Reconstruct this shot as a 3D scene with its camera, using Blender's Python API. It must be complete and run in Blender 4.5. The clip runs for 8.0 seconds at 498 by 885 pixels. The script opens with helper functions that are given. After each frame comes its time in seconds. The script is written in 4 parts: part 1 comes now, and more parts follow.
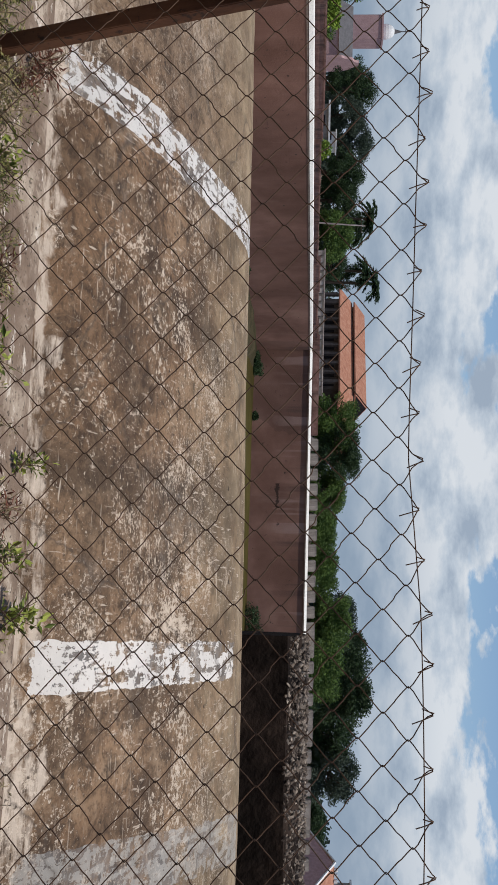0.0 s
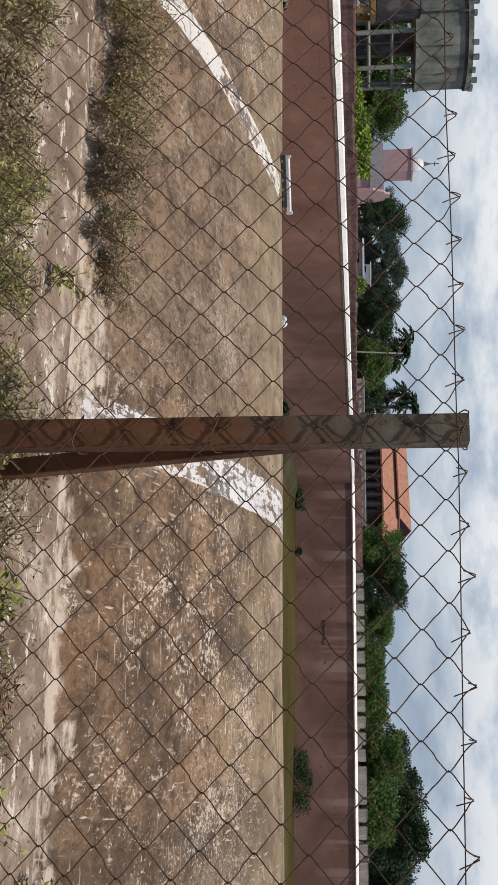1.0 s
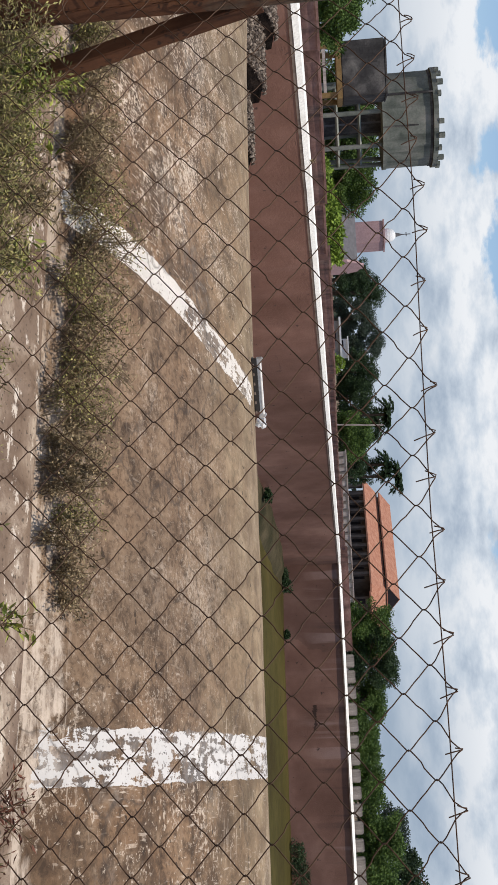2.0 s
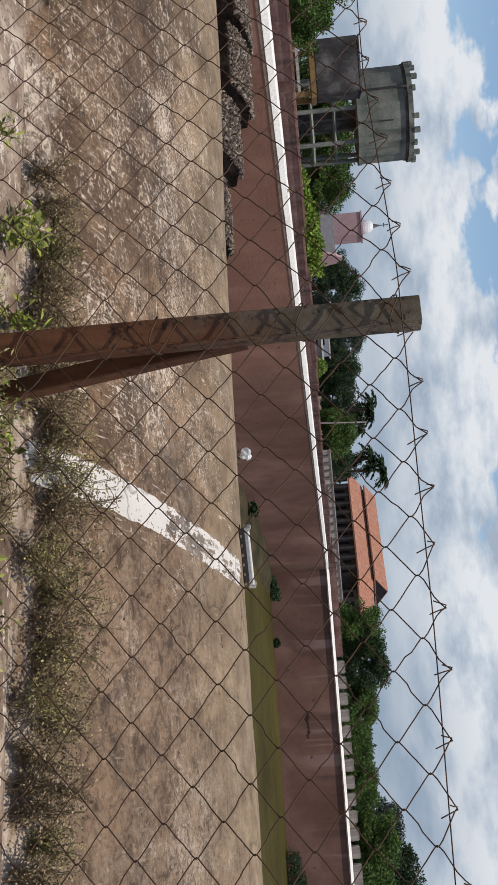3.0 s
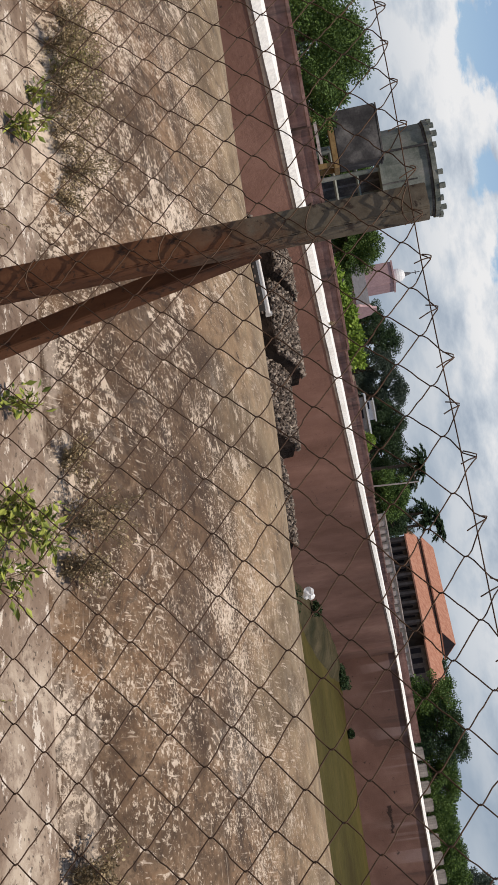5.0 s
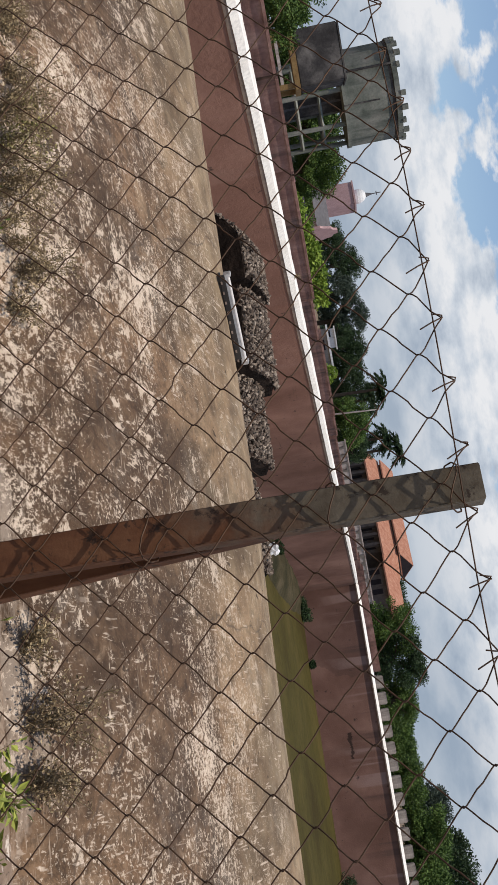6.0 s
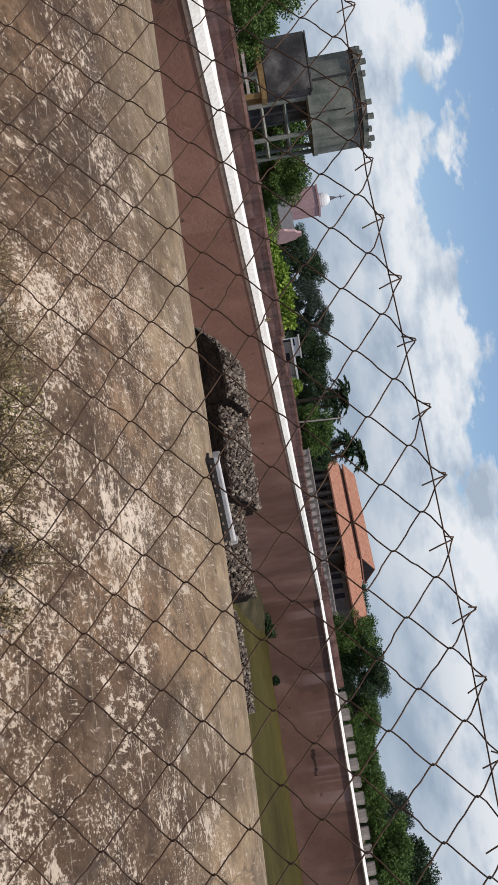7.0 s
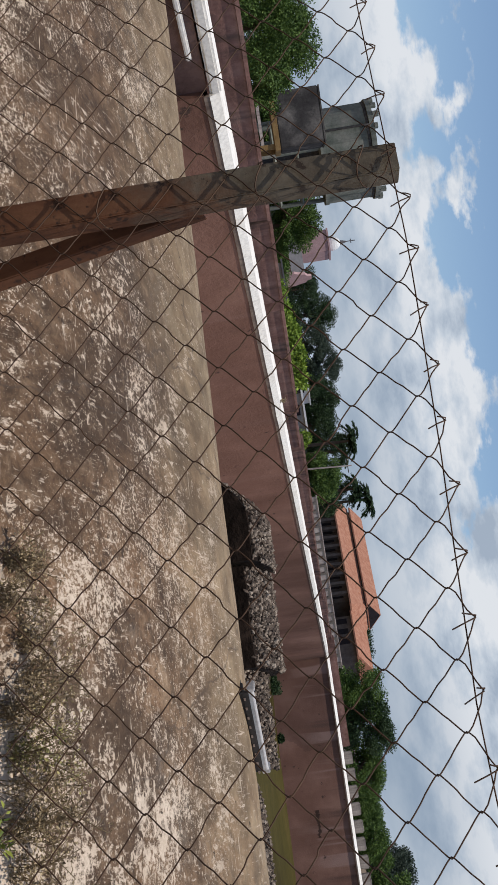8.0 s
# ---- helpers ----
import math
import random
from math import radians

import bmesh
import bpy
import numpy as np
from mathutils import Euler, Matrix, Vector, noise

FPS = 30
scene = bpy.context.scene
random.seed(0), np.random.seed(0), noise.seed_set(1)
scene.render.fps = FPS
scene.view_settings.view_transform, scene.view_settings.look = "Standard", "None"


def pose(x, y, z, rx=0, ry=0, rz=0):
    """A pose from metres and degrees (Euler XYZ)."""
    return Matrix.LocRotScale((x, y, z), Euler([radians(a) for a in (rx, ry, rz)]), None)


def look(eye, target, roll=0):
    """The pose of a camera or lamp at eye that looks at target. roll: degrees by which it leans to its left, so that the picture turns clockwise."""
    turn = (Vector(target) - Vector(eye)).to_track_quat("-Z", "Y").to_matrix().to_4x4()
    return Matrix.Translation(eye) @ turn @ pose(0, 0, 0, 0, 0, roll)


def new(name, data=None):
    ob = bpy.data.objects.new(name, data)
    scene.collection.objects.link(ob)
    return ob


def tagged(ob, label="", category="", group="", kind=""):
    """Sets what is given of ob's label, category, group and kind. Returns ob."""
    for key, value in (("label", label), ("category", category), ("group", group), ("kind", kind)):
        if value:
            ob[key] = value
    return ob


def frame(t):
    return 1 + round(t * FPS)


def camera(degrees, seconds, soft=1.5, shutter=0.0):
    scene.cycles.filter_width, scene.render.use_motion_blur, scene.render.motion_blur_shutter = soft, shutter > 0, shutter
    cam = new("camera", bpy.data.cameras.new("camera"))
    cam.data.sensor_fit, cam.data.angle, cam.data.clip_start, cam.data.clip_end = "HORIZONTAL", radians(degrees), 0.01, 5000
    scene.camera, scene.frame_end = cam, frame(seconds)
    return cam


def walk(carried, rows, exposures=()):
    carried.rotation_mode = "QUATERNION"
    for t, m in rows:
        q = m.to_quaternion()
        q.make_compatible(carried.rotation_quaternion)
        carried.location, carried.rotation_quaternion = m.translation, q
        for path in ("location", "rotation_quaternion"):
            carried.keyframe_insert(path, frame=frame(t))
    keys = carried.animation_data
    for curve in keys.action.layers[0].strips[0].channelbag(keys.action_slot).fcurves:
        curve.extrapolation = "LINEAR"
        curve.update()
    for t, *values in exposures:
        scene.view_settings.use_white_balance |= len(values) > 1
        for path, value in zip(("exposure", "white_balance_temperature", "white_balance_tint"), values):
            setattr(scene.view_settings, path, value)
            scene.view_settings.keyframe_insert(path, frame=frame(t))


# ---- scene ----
cam = camera(28.3, 8.0)
PATH = [
    (0, (0.083, -1.982, 1.567), (-0.224, -0.01, 1.434), 91.3),
    (0.2, (-0.105, -1.958, 1.58), (-0.278, 0.028, 1.422), 90.1),
    (0.3, (-0.183, -1.952, 1.588), (-0.322, 0.037, 1.423), 89.3),
    (0.5, (-0.357, -1.909, 1.571), (-0.509, 0.079, 1.41), 89.4),
    (0.7, (-0.489, -1.909, 1.59), (-0.743, 0.068, 1.428), 89.6),
    (0.8, (-0.568, -1.899, 1.593), (-0.923, 0.062, 1.427), 89.3),
    (1, (-0.711, -1.877, 1.586), (-1.256, 0.035, 1.365), 89.3),
    (1.5, (-1.088, -1.837, 1.6), (-1.753, 0.037, 1.381), 87.8),
    (3, (-2.418, -1.819, 1.629), (-3.08, 0.062, 1.478), 85.3),
    (3.5, (-2.933, -1.725, 1.623), (-3.618, 0.141, 1.394), 82.8),
    (4, (-3.418, -1.739, 1.618), (-4.146, 0.108, 1.381), 82.6),
    (4.5, (-3.952, -1.684, 1.613), (-4.678, 0.162, 1.355), 82.1),
    (5, (-4.398, -1.656, 1.635), (-5.17, 0.174, 1.402), 80.0),
    (6.5, (-5.618, -1.469, 1.626), (-6.179, 0.444, 1.464), 80.4),
    (7, (-6.078, -1.514, 1.625), (-6.681, 0.39, 1.519), 80.6),
    (7.5, (-6.459, -1.553, 1.611), (-7.068, 0.349, 1.511), 80.7),
    (8, (-6.902, -1.575, 1.608), (-7.579, 0.303, 1.501), 81.5),
]
EXPOSURES = ((0.0, -0.3, 6300, 10), (0.5, -0.18, 6350, 10), (1.0, -0.09, 6550, 11), (1.5, 0.04, 6550, 11), (3.0, -0.17, 6450, 11), (3.5, 0.0, 6800, 13), (4.0, -0.04, 6800, 13),
             (5.0, -0.08, 6780, 12), (6.5, -0.1, 6550, 12), (7.0, -0.08, 6450, 11), (8.0, -0.21, 6400, 11))
walk(cam, [(t, look(eye, target, roll)) for t, eye, target, roll in PATH], EXPOSURES)

# ---- light ----
SUN_DIR = Vector((0.2, -0.2, 0.94)).normalized()
world = bpy.data.worlds.new("sky")
scene.world = world
world.use_nodes = True


def sky_nodes():
    nt = world.node_tree
    N, L = nt.nodes, nt.links
    sky = N.new("ShaderNodeTexSky")
    sky.sky_type, sky.sun_disc = "NISHITA", False
    sky.sun_elevation = math.asin(SUN_DIR.z)
    sky.sun_rotation = math.atan2(SUN_DIR.x, SUN_DIR.y)
    sky.air_density, sky.dust_density, sky.ozone_density = 1.0, 0.2, 2.5
    dim = N.new("ShaderNodeVectorMath")
    dim.operation = "SCALE"
    dim.inputs["Scale"].default_value = 0.15
    L.new(sky.outputs[0], dim.inputs[0])
    tc = N.new("ShaderNodeTexCoord")
    mp = N.new("ShaderNodeMapping")
    mp.inputs["Scale"].default_value = (1, 1, 2.3)
    mp.inputs["Location"].default_value = (0.35, 0.1, 0.0)
    L.new(tc.outputs["Generated"], mp.inputs[0])

    def noise_of(scale, detail, rough):
        n = N.new("ShaderNodeTexNoise")
        n.inputs["Scale"].default_value, n.inputs["Detail"].default_value, n.inputs["Roughness"].default_value = scale, detail, rough
        L.new(mp.outputs[0], n.inputs["Vector"])
        return n.outputs["Fac"]

    def ramp(fac, *stops):
        r = N.new("ShaderNodeValToRGB")
        e = r.color_ramp.elements
        while len(e) < len(stops):
            e.new(0.5)
        for el, (p, c) in zip(e, stops):
            el.position, el.color = p, (*c, 1)
        L.new(fac, r.inputs[0])
        return r.outputs[0]

    def mix(fac, a, b):
        m = N.new("ShaderNodeMix")
        m.data_type = "RGBA"
        for sock, v in ((m.inputs["Factor"], fac), (m.inputs["A"], a), (m.inputs["B"], b)):
            L.new(v, sock)
        return m.outputs["Result"]

    sep = N.new("ShaderNodeSeparateXYZ")
    L.new(tc.outputs["Generated"], sep.inputs[0])
    def plus(a, b, k):
        m = N.new("ShaderNodeMath")
        m.operation = "MULTIPLY_ADD"
        L.new(b, m.inputs[0])
        m.inputs[1].default_value = k
        L.new(a, m.inputs[2])
        return m.outputs[0]

    # a bank of cumulus up to some ten degrees, with clear blue and single puffs above it
    edge = plus(sep.outputs["Z"], noise_of(7.0, 10, 0.58), -0.3)
    bank = ramp(edge, (0.018, (1, 1, 1)), (0.034, (0, 0, 0)))
    puff = ramp(noise_of(9.0, 9, 0.58), (0.57, (0, 0, 0)), (0.63, (1, 1, 1)))
    shade = ramp(noise_of(10.0, 9, 0.6), (0.36, (0.5, 0.6, 0.73)), (0.47, (0.76, 0.85, 0.95)), (0.57, (1.03, 1.07, 1.11)))
    haze = ramp(noise_of(5.0, 6, 0.5), (0.35, (0.355, 0.465, 0.6)), (0.65, (0.58, 0.68, 0.79)))
    low = ramp(sep.outputs["Z"], (0.03, (1, 1, 1)), (0.13, (0, 0, 0)))
    cloud = mix(low, shade, haze)
    blue = mix(puff, dim.outputs[0], shade)
    L.new(mix(bank, blue, cloud), N["Background"].inputs[0])
    N["Background"].inputs[1].default_value = 0.83


sky_nodes()
sun = new("sun", bpy.data.lights.new("sun", "SUN"))
sun.data.energy, sun.data.angle, sun.data.color = 4.2, radians(0.55), (1.0, 0.94, 0.85)
sun.matrix_world = look(SUN_DIR * 60, (0, 0, 0))


# ---- materials ----
class Nodes:
    """A node material that grows by short calls."""

    def __init__(self, name):
        self.m = bpy.data.materials.new(name)
        self.m.use_nodes = True
        self.t = self.m.node_tree
        self.b = self.t.nodes["Principled BSDF"]
        self.co = self.t.nodes.new("ShaderNodeTexCoord").outputs["Object"]

    def add(self, kind, **values):
        n = self.t.nodes.new(kind)
        for k, v in values.items():
            s = n.inputs[k]
            if isinstance(v, bpy.types.NodeSocket):
                self.t.links.new(v, s)
            else:
                s.default_value = v
        return n

    def space(self, scale=(1, 1, 1), turn=(0, 0, 0), move=(0, 0, 0)):
        n = self.add("ShaderNodeMapping", Vector=self.co)
        n.inputs["Scale"].default_value, n.inputs["Rotation"].default_value, n.inputs["Location"].default_value = scale, turn, move
        return n.outputs[0]

    def noise(self, scale, detail=5, rough=0.55, vec=None, distort=0.0):
        return self.add("ShaderNodeTexNoise", Vector=vec or self.co, Scale=scale, Detail=detail, Roughness=rough, Distortion=distort).outputs["Fac"]

    def voronoi(self, scale, vec=None, out="Distance", feature="F1"):
        n = self.add("ShaderNodeTexVoronoi", Vector=vec or self.co, Scale=scale)
        n.feature = feature
        return n.outputs[out]

    def ramp(self, fac, *stops):
        n = self.add("ShaderNodeValToRGB", Fac=fac)
        e = n.color_ramp.elements
        while len(e) < len(stops):
            e.new(0.5)
        for el, (p, c) in zip(e, stops):
            c = (c, c, c) if isinstance(c, (int, float)) else c
            el.position, el.color = p, (*c, 1)
        return n.outputs[0]

    def mix(self, fac, a, b, how="MIX"):
        n = self.t.nodes.new("ShaderNodeMix")
        n.data_type, n.blend_type = "RGBA", how
        for s, v in ((n.inputs["Factor"], fac), (n.inputs["A"], a), (n.inputs["B"], b)):
            if isinstance(v, bpy.types.NodeSocket):
                self.t.links.new(v, s)
            elif isinstance(v, tuple):
                s.default_value = (*v, 1)
            else:
                s.default_value = v
        return n.outputs["Result"]

    def math(self, op, a, b=0.0, c=0.0):
        n = self.t.nodes.new("ShaderNodeMath")
        n.operation = op
        for s, v in zip(n.inputs, (a, b, c)):
            if isinstance(v, bpy.types.NodeSocket):
                self.t.links.new(v, s)
            else:
                s.default_value = v
        return n.outputs[0]

    def axes(self):
        return self.add("ShaderNodeSeparateXYZ", Vector=self.co).outputs

    def island(self):
        return self.t.nodes.new("ShaderNodeNewGeometry").outputs["Random Per Island"]

    def done(self, color, rough=0.8, height=None, bump=0.3, dist=0.01, metal=0.0, spec=0.3):
        L = self.t.links
        if isinstance(color, tuple):
            self.b.inputs["Base Color"].default_value = (*color, 1)
        else:
            L.new(color, self.b.inputs["Base Color"])
        if isinstance(rough, (int, float)):
            self.b.inputs["Roughness"].default_value = rough
        else:
            L.new(rough, self.b.inputs["Roughness"])
        self.b.inputs["Metallic"].default_value = metal
        self.b.inputs["Specular IOR Level"].default_value = spec
        if height is not None:
            n = self.add("ShaderNodeBump", Height=height, Strength=bump, Distance=dist)
            L.new(n.outputs[0], self.b.inputs["Normal"])
        return self.m


def concrete_material():
    """Weathered brown lime concrete with pale flaking, lichen and worn white painted bands."""
    k = Nodes("weathered_concrete")
    X, Y, Z = k.axes()
    big = k.noise(0.8, 4, 0.55)
    mid = k.noise(3.2, 7, 0.6, distort=0.4)
    soft = k.noise(7.5, 4, 0.55, k.space(move=(3, 6, 2)))
    tone = k.ramp(big, (0.33, (0.13, 0.073, 0.039)), (0.5, (0.195, 0.114, 0.062)), (0.66, (0.275, 0.17, 0.096)))
    # cloudy stains at three sizes
    tone = k.mix(k.ramp(mid, (0.36, 0.85), (0.53, 0.0)), tone, (0.058, 0.035, 0.021))
    tone = k.mix(k.ramp(soft, (0.52, 0.0), (0.68, 0.55)), tone, (0.31, 0.215, 0.135))
    tone = k.mix(k.ramp(soft, (0.3, 0.55), (0.45, 0.0)), tone, (0.085, 0.054, 0.034))
    # damp patches that run down the slope, and grey lichen
    damp = k.noise(1.0, 6, 0.6, k.space((1.9, 0.9, 1.0), move=(2, 0, 0)))
    tone = k.mix(k.ramp(damp, (0.38, 0.75), (0.52, 0.0)), tone, (0.058, 0.037, 0.023))
    lichen = k.math("MULTIPLY", k.ramp(k.noise(2.1, 5, 0.6, k.space(move=(7, 1, 3))), (0.54, 0.0), (0.64, 1.0)), k.ramp(k.noise(22, 6, 0.7), (0.42, 0.0), (0.6, 0.6)))
    tone = k.mix(lichen, tone, (0.17, 0.155, 0.135))
    # a broad damp stain low on the slope beyond the last painted band
    stain = k.math("ADD", k.math("MULTIPLY", k.math("ABSOLUTE", k.math("ADD", X, 5.75)), 0.55), k.math("MULTIPLY", k.math("ABSOLUTE", k.math("SUBTRACT", Y, 1.35)), 0.6))
    stain = k.math("ADD", stain, k.math("MULTIPLY", k.math("SUBTRACT", mid, 0.5), 1.6))
    tone = k.mix(k.ramp(stain, (0.3, 0.6), (0.8, 0.0)), tone, (0.066, 0.038, 0.022))
    # darker weathered stretch further along
    stain = k.math("ADD", k.math("MULTIPLY", k.math("ABSOLUTE", k.math("ADD", X, 9.4)), 0.32), k.math("MULTIPLY", k.math("SUBTRACT", mid, 0.5), 2.0))
    tone = k.mix(k.ramp(stain, (0.2, 0.6), (0.8, 0.0)), tone, (0.07, 0.043, 0.026))
    # the stretch between two painted bands is smooth and lighter
    sound = k.ramp(k.math("ADD", k.math("ABSOLUTE", k.math("ADD", X, 2.5)), k.math("MULTIPLY", k.math("SUBTRACT", mid, 0.5), 1.2)), (0.5, 0.55), (1.0, 0.0))
    tone = k.mix(sound, tone, k.mix(soft, (0.17, 0.108, 0.065), (0.34, 0.235, 0.15)))
    grain = k.noise(48, 6, 0.7)
    crinkle = k.noise(13, 9, 0.72, distort=0.6)
    tone = k.mix(k.ramp(crinkle, (0.37, 0.85), (0.51, 0.0)), tone, (0.046, 0.028, 0.017))
    tone = k.mix(k.ramp(crinkle, (0.54, 0.0), (0.7, 0.45)), tone, (0.34, 0.24, 0.155))
    tone = k.mix(k.ramp(grain, (0.37, 0.55), (0.52, 0.0)), tone, (0.055, 0.034, 0.02))
    # the crest is smoother and yellower
    crest_n = k.t.nodes.new("ShaderNodeMapRange")
    k.t.links.new(k.math("ADD", Y, k.math("MULTIPLY", mid, 0.9)), crest_n.inputs["Value"])
    crest_n.inputs["From Min"].default_value, crest_n.inputs["From Max"].default_value, crest_n.inputs["To Max"].default_value = 2.2, 3.1, 0.55
    tone = k.mix(crest_n.outputs["Result"], tone, k.mix(k.ramp(soft, (0.35, 0.0), (0.65, 1.0)), (0.215, 0.152, 0.088), (0.4, 0.305, 0.185)))
    # lime skin that flakes off: dense ragged patches where the zone is worst, single chips elsewhere
    # the stretch between two of the painted bands has flaked least
    worst = k.ramp(k.math("ADD", k.math("MULTIPLY", k.math("ABSOLUTE", k.math("ADD", X, 2.5)), 0.45), k.math("MULTIPLY", k.math("SUBTRACT", big, 0.5), 0.5)), (0.22, 0.3), (0.45, 1.0))
    low = k.ramp(k.math("MULTIPLY", Y, 0.33), (0.6, 1.0), (0.86, 0.35))
    pale = k.mix(soft, (0.45, 0.345, 0.245), (0.72, 0.6, 0.475))
    clump = k.noise(5.5, 6, 0.65, k.space(move=(1, 5, 3)))
    scour = k.math("ADD", k.math("ABSOLUTE", k.math("ADD", X, 6.95)), k.math("MULTIPLY", Y, 0.5))
    scour = k.ramp(k.math("MULTIPLY", scour, 0.5), (0.3, 0.075), (0.75, 0.0))
    for sc, turn, at, lo, sway in (((17, 30, 22), 0.2, 0, 0.66, 0.3), ((36, 18, 24), -0.15, 4, 0.66, 0.3), ((46, 50, 46), 0.5, 8, 0.633, 0.26), ((85, 85, 85), 0.0, 13, 0.614, 0.24)):
        chip = k.noise(1.0, 12, 0.72, k.space(sc, (0, 0, turn), (at, 2, at)), 0.35)
        zone = k.math("MULTIPLY", k.math("SUBTRACT", k.noise(1.3, 5, 0.62, k.space(move=(at * 0.6, 1, 0))), 0.48), sway * 2.0)
        zone = k.math("ADD", zone, k.math("MULTIPLY", k.math("SUBTRACT", clump, 0.5), sway * 1.2))
        lift = k.math("ADD", k.math("ADD", chip, zone), scour)
        tone = k.mix(k.math("MULTIPLY", k.ramp(lift, (lo - 0.015, 0.0), (lo + 0.035, 0.8)), k.math("MULTIPLY", worst, low)), tone, pale)
    # scratches up the slope and along it, broken up
    for sc, at, turn in (((7, 95, 40), 1, 0.1), ((90, 8, 30), 5, 0.06), ((70, 9, 30), 9, -0.25)):
        line = k.noise(1.0, 3, 0.5, k.space(sc, (0, 0, turn), (at, at, 0)))
        zone = k.ramp(k.noise(1.9, 6, 0.65, k.space(move=(at, 9, at))), (0.5, 0.0), (0.6, 1.0))
        tone = k.mix(k.math("MULTIPLY", k.math("MULTIPLY", k.ramp(line, (0.635, 0.0), (0.69, 0.6)), zone), worst), tone, (0.66, 0.54, 0.42))
    # worn pale edge along the foot, where the slope meets the ledge
    foot = k.ramp(k.math("ADD", Y, k.math("MULTIPLY", k.math("SUBTRACT", mid, 0.5), 0.5)), (0.97, 1.0), (1.06, 0.0))
    foot = k.math("MULTIPLY", foot, k.ramp(k.noise(1.0, 8, 0.72, k.space((5, 20, 20), move=(2, 6, 1))), (0.42, 0.0), (0.56, 0.8)))
    foot = k.math("MULTIPLY", foot, k.ramp(k.math("ADD", k.math("MULTIPLY", X, 0.2), 1.0), (0.1, 0.45), (0.6, 1.0)))
    tone = k.mix(foot, tone, (0.6, 0.49, 0.385))
    dots = k.ramp(k.noise(19, 3, 0.55, k.space(move=(9, 9, 2))), (0.69, 0.0), (0.72, 0.85))
    tone = k.mix(dots, tone, (0.04, 0.026, 0.017))
    # painted bands: centre, lean, half width, reach of sound paint, end, colour, wear, grey undercoat
    edge = k.math("MULTIPLY", k.math("SUBTRACT", k.noise(7, 6, 0.65), 0.5), 0.055)
    chip = k.noise(15, 8, 0.7, distort=0.8)
    fine = k.noise(60, 4, 0.6)
    streak = k.noise(1.0, 6, 0.65, k.space((34, 5, 9), move=(1, 1, 6)))
    for c, lean, half, sound, end, col, hold, keep, cover, under in (
        (-3.4, 0.03, 0.066, 1.72, 2.65, (0.76, 0.7, 0.62), 0.56, 0.2, 0.93, 0.35),
        (-1.615, -0.03, 0.085, 0.4, 2.9, (0.74, 0.7, 0.65), 0.575, 0.2, 0.86, 0.6),
        (0.315, 0.035, 0.08, 1.62, 2.5, (0.77, 0.71, 0.64), 0.565, 0.03, 0.93, 0.6),
        (0.95, 0.12, 0.1, 0.3, 2.7, (0.46, 0.43, 0.38), 0.56, 0.2, 0.5, 0.5),
    ):
        mid_x = k.math("ADD", k.math("MULTIPLY", k.math("SUBTRACT", Y, 1.0), lean), c)
        off = k.math("ABSOLUTE", k.math("SUBTRACT", k.math("ADD", X, edge), mid_x))
        inside = k.math("LESS_THAN", off, half)
        near = k.math("MULTIPLY", k.math("GREATER_THAN", k.math("ADD", Y, k.math("MULTIPLY", edge, 3.0)), 0.97), k.math("LESS_THAN", k.math("ADD", Y, k.math("MULTIPLY", edge, 6.0)), end))
        band = k.math("MULTIPLY", inside, near)
        grey = k.ramp(k.noise(6, 6, 0.65, k.space(move=(c, 2, 2))), (0.4, 0.0), (0.55, 1.0))
        tone = k.mix(k.math("MULTIPLY", k.math("MULTIPLY", band, grey), under), tone, k.mix(chip, (0.1, 0.092, 0.085), (0.3, 0.29, 0.28)))
        bare = k.math("ADD", k.math("MULTIPLY", chip, 0.55), k.math("MULTIPLY", streak, 0.45))
        worn = k.math("LESS_THAN", bare, k.math("ADD", k.math("MULTIPLY", k.math("LESS_THAN", k.math("ADD", Y, k.math("MULTIPLY", edge, 6.0)), sound), keep), hold - 0.06))
        worn = k.math("MULTIPLY", worn, k.math("GREATER_THAN", fine, 0.36))
        tone = k.mix(k.math("MULTIPLY", k.math("MULTIPLY", band, worn), cover), tone, k.mix(k.ramp(k.noise(3.5, 6, 0.6), (0.35, 0.0), (0.7, 1.0)), tuple(v * 0.8 for v in col), col))
    # hairline cracks
    cr = k.voronoi(0.75, k.mix(0.25, k.co, k.add("ShaderNodeTexNoise", Vector=k.co, Scale=4.0, Detail=6.0).outputs["Color"], "ADD"), feature="DISTANCE_TO_EDGE")
    tone = k.mix(k.ramp(cr, (0.0, 0.6), (0.005, 0.0)), tone, (0.06, 0.045, 0.035))
    height = k.math("ADD", k.math("MULTIPLY", mid, 0.45), k.math("MULTIPLY", grain, 0.3))
    height = k.math("ADD", height, k.math("MULTIPLY", crinkle, 0.4))
    return k.done(tone, 0.92, height, 0.55, 0.02)


def ledge_material():
    k = Nodes("pale_ledge_concrete")
    a = k.noise(3.0, 9, 0.68, distort=0.5)
    tone = k.ramp(a, (0.36, (0.11, 0.069, 0.045)), (0.49, (0.225, 0.158, 0.11)), (0.62, (0.46, 0.37, 0.28)))
    tone = k.mix(k.ramp(k.noise(11, 8, 0.7), (0.5, 0.0), (0.57, 0.8)), tone, (0.2, 0.14, 0.1))
    tone = k.mix(k.ramp(k.noise(1.0, 9, 0.74, k.space((10, 17, 12))), (0.57, 0.0), (0.6, 0.85)), tone, (0.66, 0.57, 0.47))
    tone = k.mix(k.ramp(k.noise(60, 4), (0.6, 0.0), (0.66, 0.85)), tone, (0.07, 0.05, 0.035))
    return k.done(tone, 0.9, k.noise(25, 7, 0.65), 0.5, 0.02)


